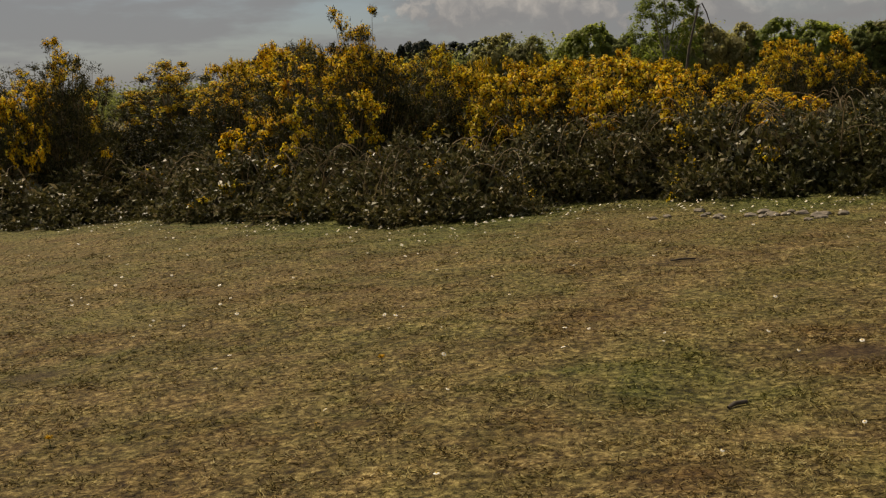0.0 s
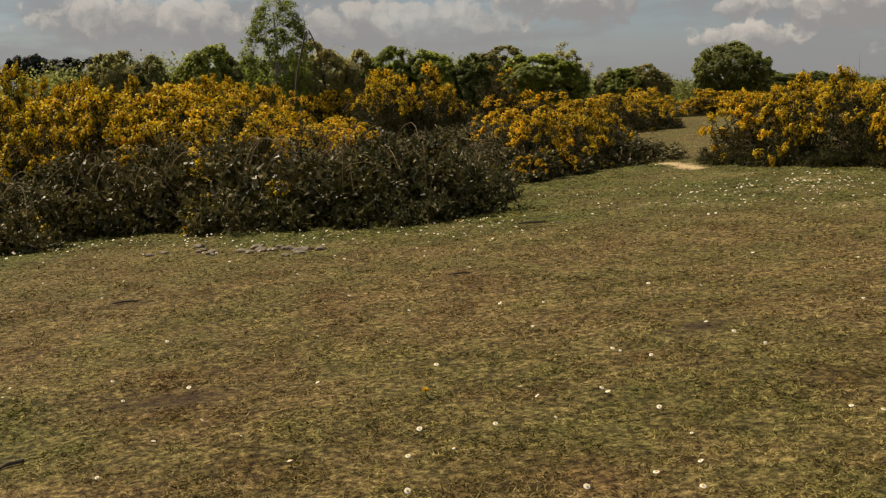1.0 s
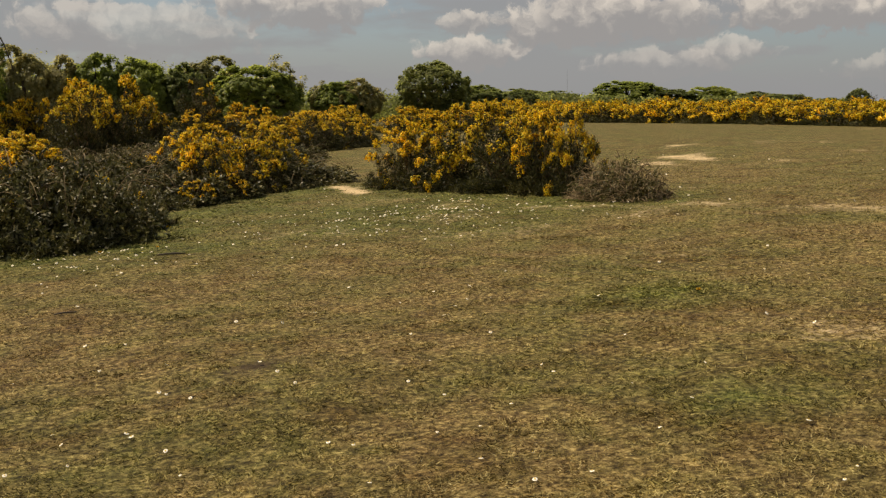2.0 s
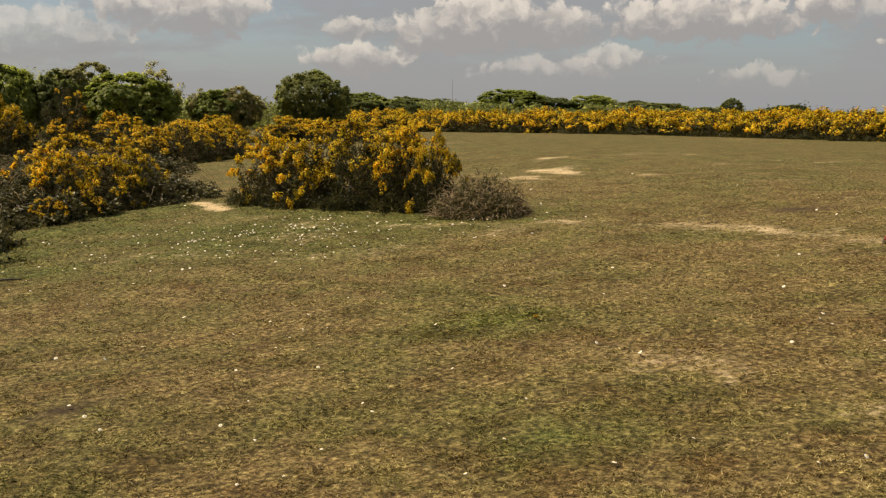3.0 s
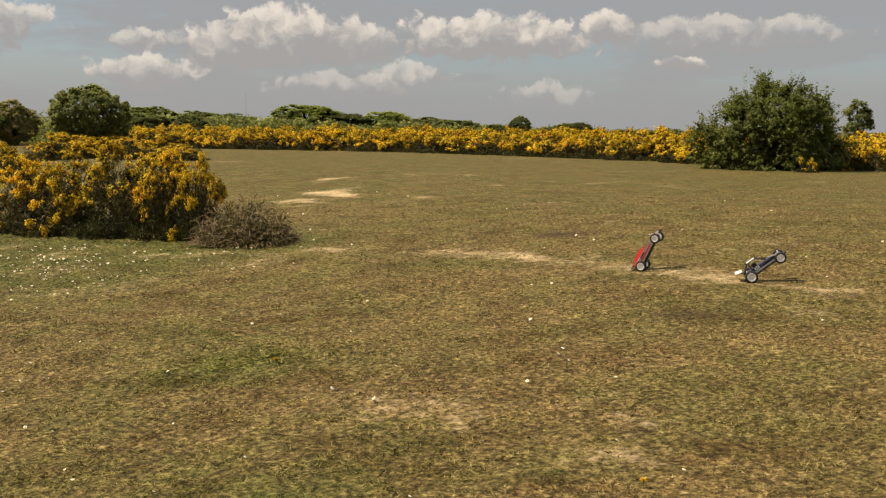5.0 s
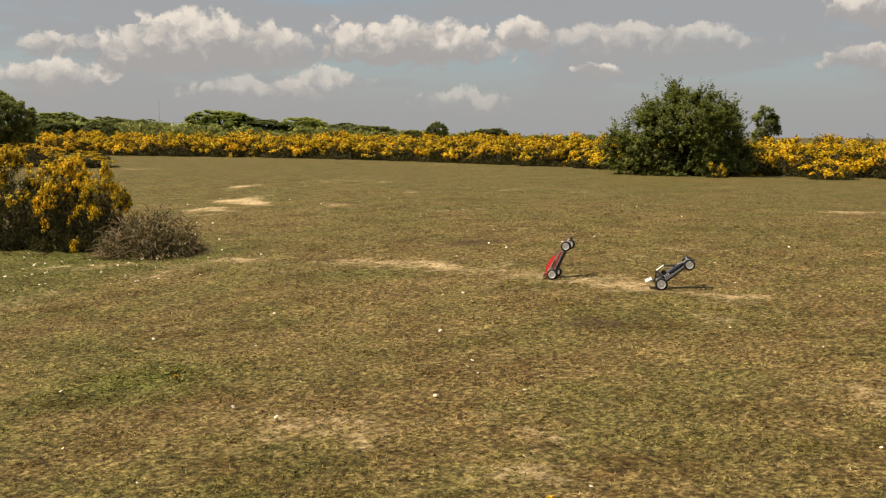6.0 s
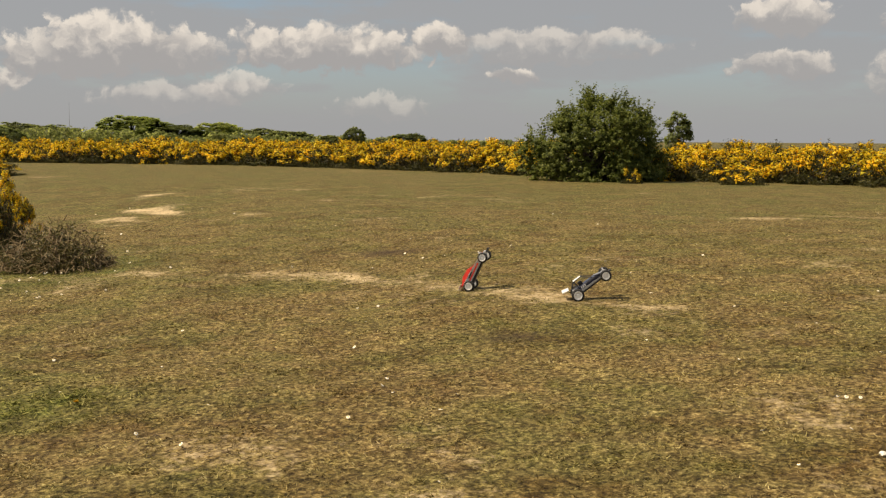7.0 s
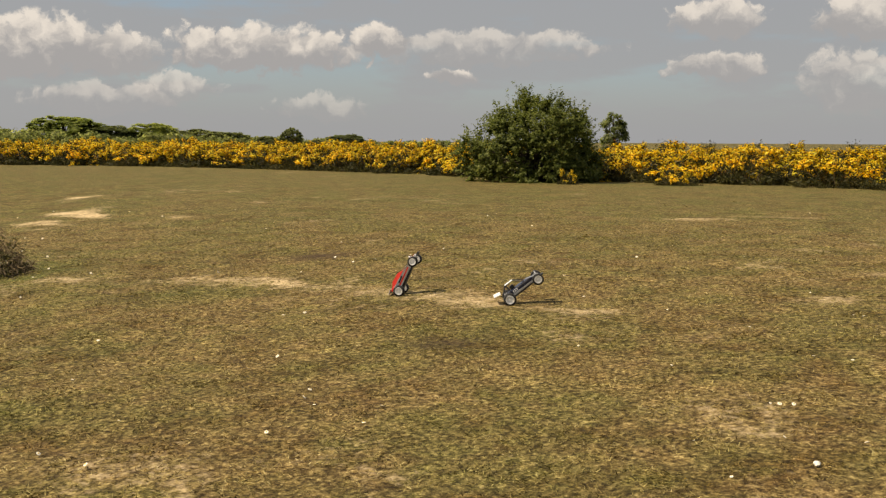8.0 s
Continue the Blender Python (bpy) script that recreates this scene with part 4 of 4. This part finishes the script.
def stone(name, r, flat, seed, mat="stone"):
    bm = bmesh.new()
    bmesh.ops.create_icosphere(bm, subdivisions=2, radius=r)
    for v in bm.verts:
        k = 1 + 0.35 * noise.noise(v.co * (1.6 / r) + Vector((seed * 7.3, 0, 0)))
        v.co = Vector((v.co.x * k * 1.25, v.co.y * k, v.co.z * k * flat))
    return from_bm(name, bm, mat)


shapes = [stone("stone", 0.06, 0.5, k) for k in range(4)]
g = np.random.default_rng(41)
for i in range(22):
    t = g.random() ** 0.8
    x, y = -0.25 + 1.35 * t + g.normal() * 0.1, 10.7 - 1.2 * t + g.normal() * 0.16
    ob = new("stone", shapes[i % 4])
    s = g.uniform(0.35, 0.85)
    ob.matrix_basis = pose(x, y, fine_land(x, y) + 0.008, 0, 0, g.uniform(0, 360))
    ob.scale = (s, s, s)
    tagged(ob, "flat grey stone lying in the grass by the brambles", "stone", "stones by the thicket")
ob = new("stone", stone("pale_stone", 0.015, 0.7, 9, "petal"))
ob.matrix_basis = pose(5.88, 0.93, fine_land(5.88, 0.93) + 0.012)
tagged(ob, "small pale pebble lying on the dry grass", "stone")


def stick(x, y, turn, length, r):
    V, F = tubes([[((-length / 2, 0, 0.006), r * 0.7), ((-length * 0.1, 0.012, 0.012), r), ((length * 0.25, 0.0, 0.014), r * 0.9), ((length / 2, 0.03, 0.008), r * 0.4)]], 6)
    ob = new("stick", mesh_of("stick", V, F, "bark"))
    ob.matrix_basis = pose(x, y, fine_land(x, y), 0, 0, turn)
    tagged(ob, "short dark dead stick lying on the turf", "stick", "sticks")


stick(-0.87, 4.57, 25, 0.1, 0.008)
stick(1.61, 7.2, -10, 0.14, 0.007)
stick(-0.4, 7.73, 0, 0.16, 0.008)
stick(3.05, 9.5, -15, 0.25, 0.01)


# ---- radio-controlled cars ----
def box(bm, x0, x1, y0, y1, z0, z1, taper=(1, 1), bevel=0.003):
    """A bevelled block; taper: width and length of the top against the bottom."""
    cx, cy = (x0 + x1) / 2, (y0 + y1) / 2
    vs = []
    for z, (tx, ty) in ((z0, (1, 1)), (z1, taper)):
        for a, b in ((x0, y0), (x1, y0), (x1, y1), (x0, y1)):
            vs.append(bm.verts.new((cx + (a - cx) * tx, cy + (b - cy) * ty, z)))
    fs = [bm.faces.new([vs[k] for k in q]) for q in ((3, 2, 1, 0), (4, 5, 6, 7), (0, 1, 5, 4), (1, 2, 6, 5), (2, 3, 7, 6), (3, 0, 4, 7))]
    if bevel:
        bmesh.ops.bevel(bm, geom=list({e for f in fs for e in f.edges}), offset=bevel, segments=2, affect="EDGES")
    return bm


def slab(points, half, bevel=0.003):
    """A side outline (x, z) drawn across the car's width; half: half width at each point."""
    bm = bmesh.new()
    a = [bm.verts.new((x, -w, z)) for (x, z), w in zip(points, half)]
    b = [bm.verts.new((x, w, z)) for (x, z), w in zip(points, half)]
    n = len(points)
    bm.faces.new(a[::-1])
    bm.faces.new(b)
    for k in range(n):
        bm.faces.new((a[k], a[(k + 1) % n], b[(k + 1) % n], b[k]))
    bmesh.ops.bevel(bm, geom=list(bm.edges), offset=bevel, segments=2, affect="EDGES")
    return bm


def turned(profile, steps=28, caps=True):
    """A solid of revolution about y from (y, radius) pairs."""
    bm = bmesh.new()
    rings = [[bm.verts.new((r * math.cos(2 * math.pi * k / steps), y, r * math.sin(2 * math.pi * k / steps))) for k in range(steps)] for y, r in profile]
    for p, q in zip(rings, rings[1:]):
        for k in range(steps):
            bm.faces.new((p[k], p[(k + 1) % steps], q[(k + 1) % steps], q[k]))
    if caps:
        bm.faces.new(rings[0])
        bm.faces.new(rings[-1][::-1])
    return bm


def wheel(root, x, y, r, width, side):
    tyre = part("wheel", turned([(-width / 2, r * 0.66), (-width / 2, r * 0.92), (-width * 0.36, r), (width * 0.36, r), (width / 2, r * 0.92), (width / 2, r * 0.66)], caps=False), "rubber", root, "black rubber tyre with low pins", True)
    tyre.matrix_basis = pose(x, y, r)
    rim = turned([(-width * 0.5, r * 0.7), (width * 0.42, r * 0.7), (width * 0.53, r * 0.66), (width * 0.53, r * 0.58), (width * 0.36, r * 0.52), (width * 0.36, r * 0.16), (width * 0.56, r * 0.14), (width * 0.56, r * 0.05)])
    rim = part("rim", rim, "white", tyre, "white dished rim")
    rim.matrix_basis = pose(0, 0, 0, 0, 0, 0 if side > 0 else 180)
    for k in range(8):
        a = k * math.pi / 4
        slot = part("rim_slot", box(bmesh.new(), -r * 0.07, r * 0.07, 0, 0.002, -r * 0.07, r * 0.07, bevel=0), "black", tyre)
        slot.matrix_basis = pose(0, side * width * 0.355, 0) @ Matrix.Rotation(a, 4, "Y") @ Matrix.Translation((r * 0.34, 0, 0))


def rod(root, name, pts, r, mat, label=""):
    V, F = tubes([[(p, r) for p in pts]], 6)
    part(name, mesh_of(name, V, F, mat), None, root, label)


def running_gear(root, base, track, rf, rr):
    for x, r, wd in ((0, rr, 0.042), (base, rf, 0.034)):
        for side in (-1, 1):
            wheel(root, x, side * track / 2, r, wd, side)
            rod(root, "suspension_arm", [(x, side * 0.03, r * 0.8), (x, side * (track / 2 - 0.02), r)], 0.005, "black")
            rod(root, "shock_absorber", [(x + (0.012 if x else -0.012), side * 0.028, r + 0.055), (x, side * (track / 2 - 0.03), r * 0.95)], 0.006, "grey", "alloy coil-over shock absorber")
    part("chassis", slab([(-0.05, 0.028), (base + 0.03, 0.032), (base + 0.03, 0.042), (-0.05, 0.05)], [0.045, 0.03, 0.03, 0.045]), "black", root)


def red_buggy():
    root = tagged(new("rc_buggy"), "red and white radio-controlled buggy rearing on its back wheels", "toy car", "radio-controlled buggies")
    running_gear(root, 0.265, 0.20, 0.042, 0.046)
    part("body_shell", slab([(-0.035, 0.05), (0.31, 0.045), (0.315, 0.062), (0.2, 0.085), (-0.02, 0.10), (-0.045, 0.085)], [0.05, 0.03, 0.03, 0.055, 0.055, 0.05]), "white", root, "white lower body with red flashes")
    part("cab", slab([(-0.05, 0.098), (0.16, 0.09), (0.11, 0.125), (0.03, 0.132), (-0.02, 0.112)], [0.045, 0.048, 0.036, 0.036, 0.04]), "red", root, "glossy red cab")
    part("bonnet", slab([(0.15, 0.088), (0.31, 0.062), (0.31, 0.066), (0.15, 0.095)], [0.036, 0.02, 0.02, 0.036], 0.001), "red", root, "red bonnet panel")
    for side in (-1, 1):
        win = part("side_window", slab([(0.04, 0.1), (0.135, 0.097), (0.1, 0.118), (0.05, 0.122)], [0.001] * 4, 0), "dark_glass", root, "dark smoked window")
        win.matrix_basis = pose(0, side * 0.0455, 0, side * 14)
        part("side_flash", box(bmesh.new(), 0.0, 0.2, side * 0.0555 - 0.001, side * 0.0555 + 0.001, 0.058, 0.07, bevel=0), "red", root, "red stripe along the sill")
        part("sticker", box(bmesh.new(), 0.05, 0.11, side * 0.0568 - 0.001, side * 0.0568 + 0.001, 0.074, 0.084, bevel=0), "black", root, "black bar sticker")
    part("windscreen", slab([(0.115, 0.123), (0.158, 0.0945), (0.16, 0.0955), (0.117, 0.1245)], [0.032, 0.04, 0.04, 0.032], 0), "dark_glass", root)
    part("rear_wing", slab([(-0.075, 0.112), (-0.03, 0.118), (-0.03, 0.121), (-0.075, 0.117)], [0.075] * 4, 0.001), "white", root, "white rear wing")
    rod(root, "wing_mount", [(-0.03, 0.0, 0.085), (-0.05, 0.0, 0.114)], 0.004, "black")
    part("front_bumper", slab([(0.31, 0.03), (0.345, 0.038), (0.345, 0.05), (0.31, 0.046)], [0.045, 0.03, 0.03, 0.045]), "black", root)
    return root


def black_buggy():
    root = tagged(new("rc_buggy"), "black and blue radio-controlled buggy with a roll cage, front wheels lifted", "toy car", "radio-controlled buggies")
    running_gear(root, 0.265, 0.205, 0.044, 0.05)
    part("body_shell", slab([(-0.01, 0.045), (0.29, 0.045), (0.3, 0.06), (0.19, 0.088), (0.03, 0.09), (-0.02, 0.075)], [0.045, 0.026, 0.026, 0.048, 0.048, 0.045]), "navy", root, "dark blue and black body shell")
    part("roof_panel", slab([(0.03, 0.146), (0.1, 0.146), (0.1, 0.15), (0.03, 0.15)], [0.034, 0.03, 0.03, 0.034], 0.001), "white", root, "white roof panel")
    part("nose_panel", slab([(0.19, 0.09), (0.29, 0.062), (0.29, 0.065), (0.19, 0.093)], [0.03, 0.018, 0.018, 0.03], 0.001), "grey", root, "pale grey nose panel")
    part("driver_seat", box(bmesh.new(), 0.05, 0.085, -0.02, 0.02, 0.085, 0.12), "black", root)
    for side in (-1, 1):
        rod(root, "roll_bar", [(-0.03, side * 0.035, 0.085), (0.03, side * 0.034, 0.146), (0.1, side * 0.032, 0.146), (0.17, side * 0.04, 0.09)], 0.004, "black", "black tubular roll cage bar")
        rod(root, "roll_bar", [(0.03, side * 0.034, 0.146), (0.04, side * 0.046, 0.088)], 0.004, "black")
        part("side_pod", slab([(0.02, 0.045), (0.24, 0.047), (0.23, 0.058), (0.02, 0.062)], [0.004] * 4, 0.001), "grey", root, "pale grey side pod").matrix_basis = pose(0, side * 0.05, 0)
        part("number_panel", box(bmesh.new(), 0.055, 0.095, side * 0.0495 - 0.001, side * 0.0495 + 0.001, 0.066, 0.086, bevel=0), "white", root, "small white panel with dark bars")
        for k in (0.063, 0.079):
            part("number_bar", box(bmesh.new(), k, k + 0.008, side * 0.0512 - 0.001, side * 0.0512 + 0.001, 0.069, 0.083, bevel=0), "navy", root)
    part("rear_wing", slab([(-0.09, 0.128), (-0.035, 0.118), (-0.035, 0.121), (-0.09, 0.134)], [0.08] * 4, 0.001), "white", root, "white rear wing")
    rod(root, "wing_mount", [(-0.03, 0.0, 0.075), (-0.06, 0.0, 0.124)], 0.004, "black")
    part("motor", turned([(-0.03, 0.018), (0.03, 0.018)], 16), "grey", root).matrix_basis = pose(-0.03, 0, 0.06)
    part("front_bumper", slab([(0.29, 0.035), (0.325, 0.042), (0.325, 0.052), (0.29, 0.048)], [0.03, 0.022, 0.022, 0.03]), "black", root)
    return root


def stand(root, x, y, heading, lift, roll, r):
    """Sets a car down on its rear wheels, nose lifted by lift degrees; heading: azimuth of the nose."""
    turn = Matrix.Rotation(radians(90 - heading), 4, "Z") @ Matrix.Rotation(radians(-lift), 4, "Y") @ Matrix.Rotation(radians(roll), 4, "X")
    root.matrix_basis = Matrix.Translation((x, y, fine_land(x, y) + r - 0.004)) @ turn @ Matrix.Translation((0, 0, -r))


stand(red_buggy(), 8.86, 4.84, 158, 66, 0, 0.046)
stand(black_buggy(), 8.86, 3.85, 150, 38, 0, 0.05)
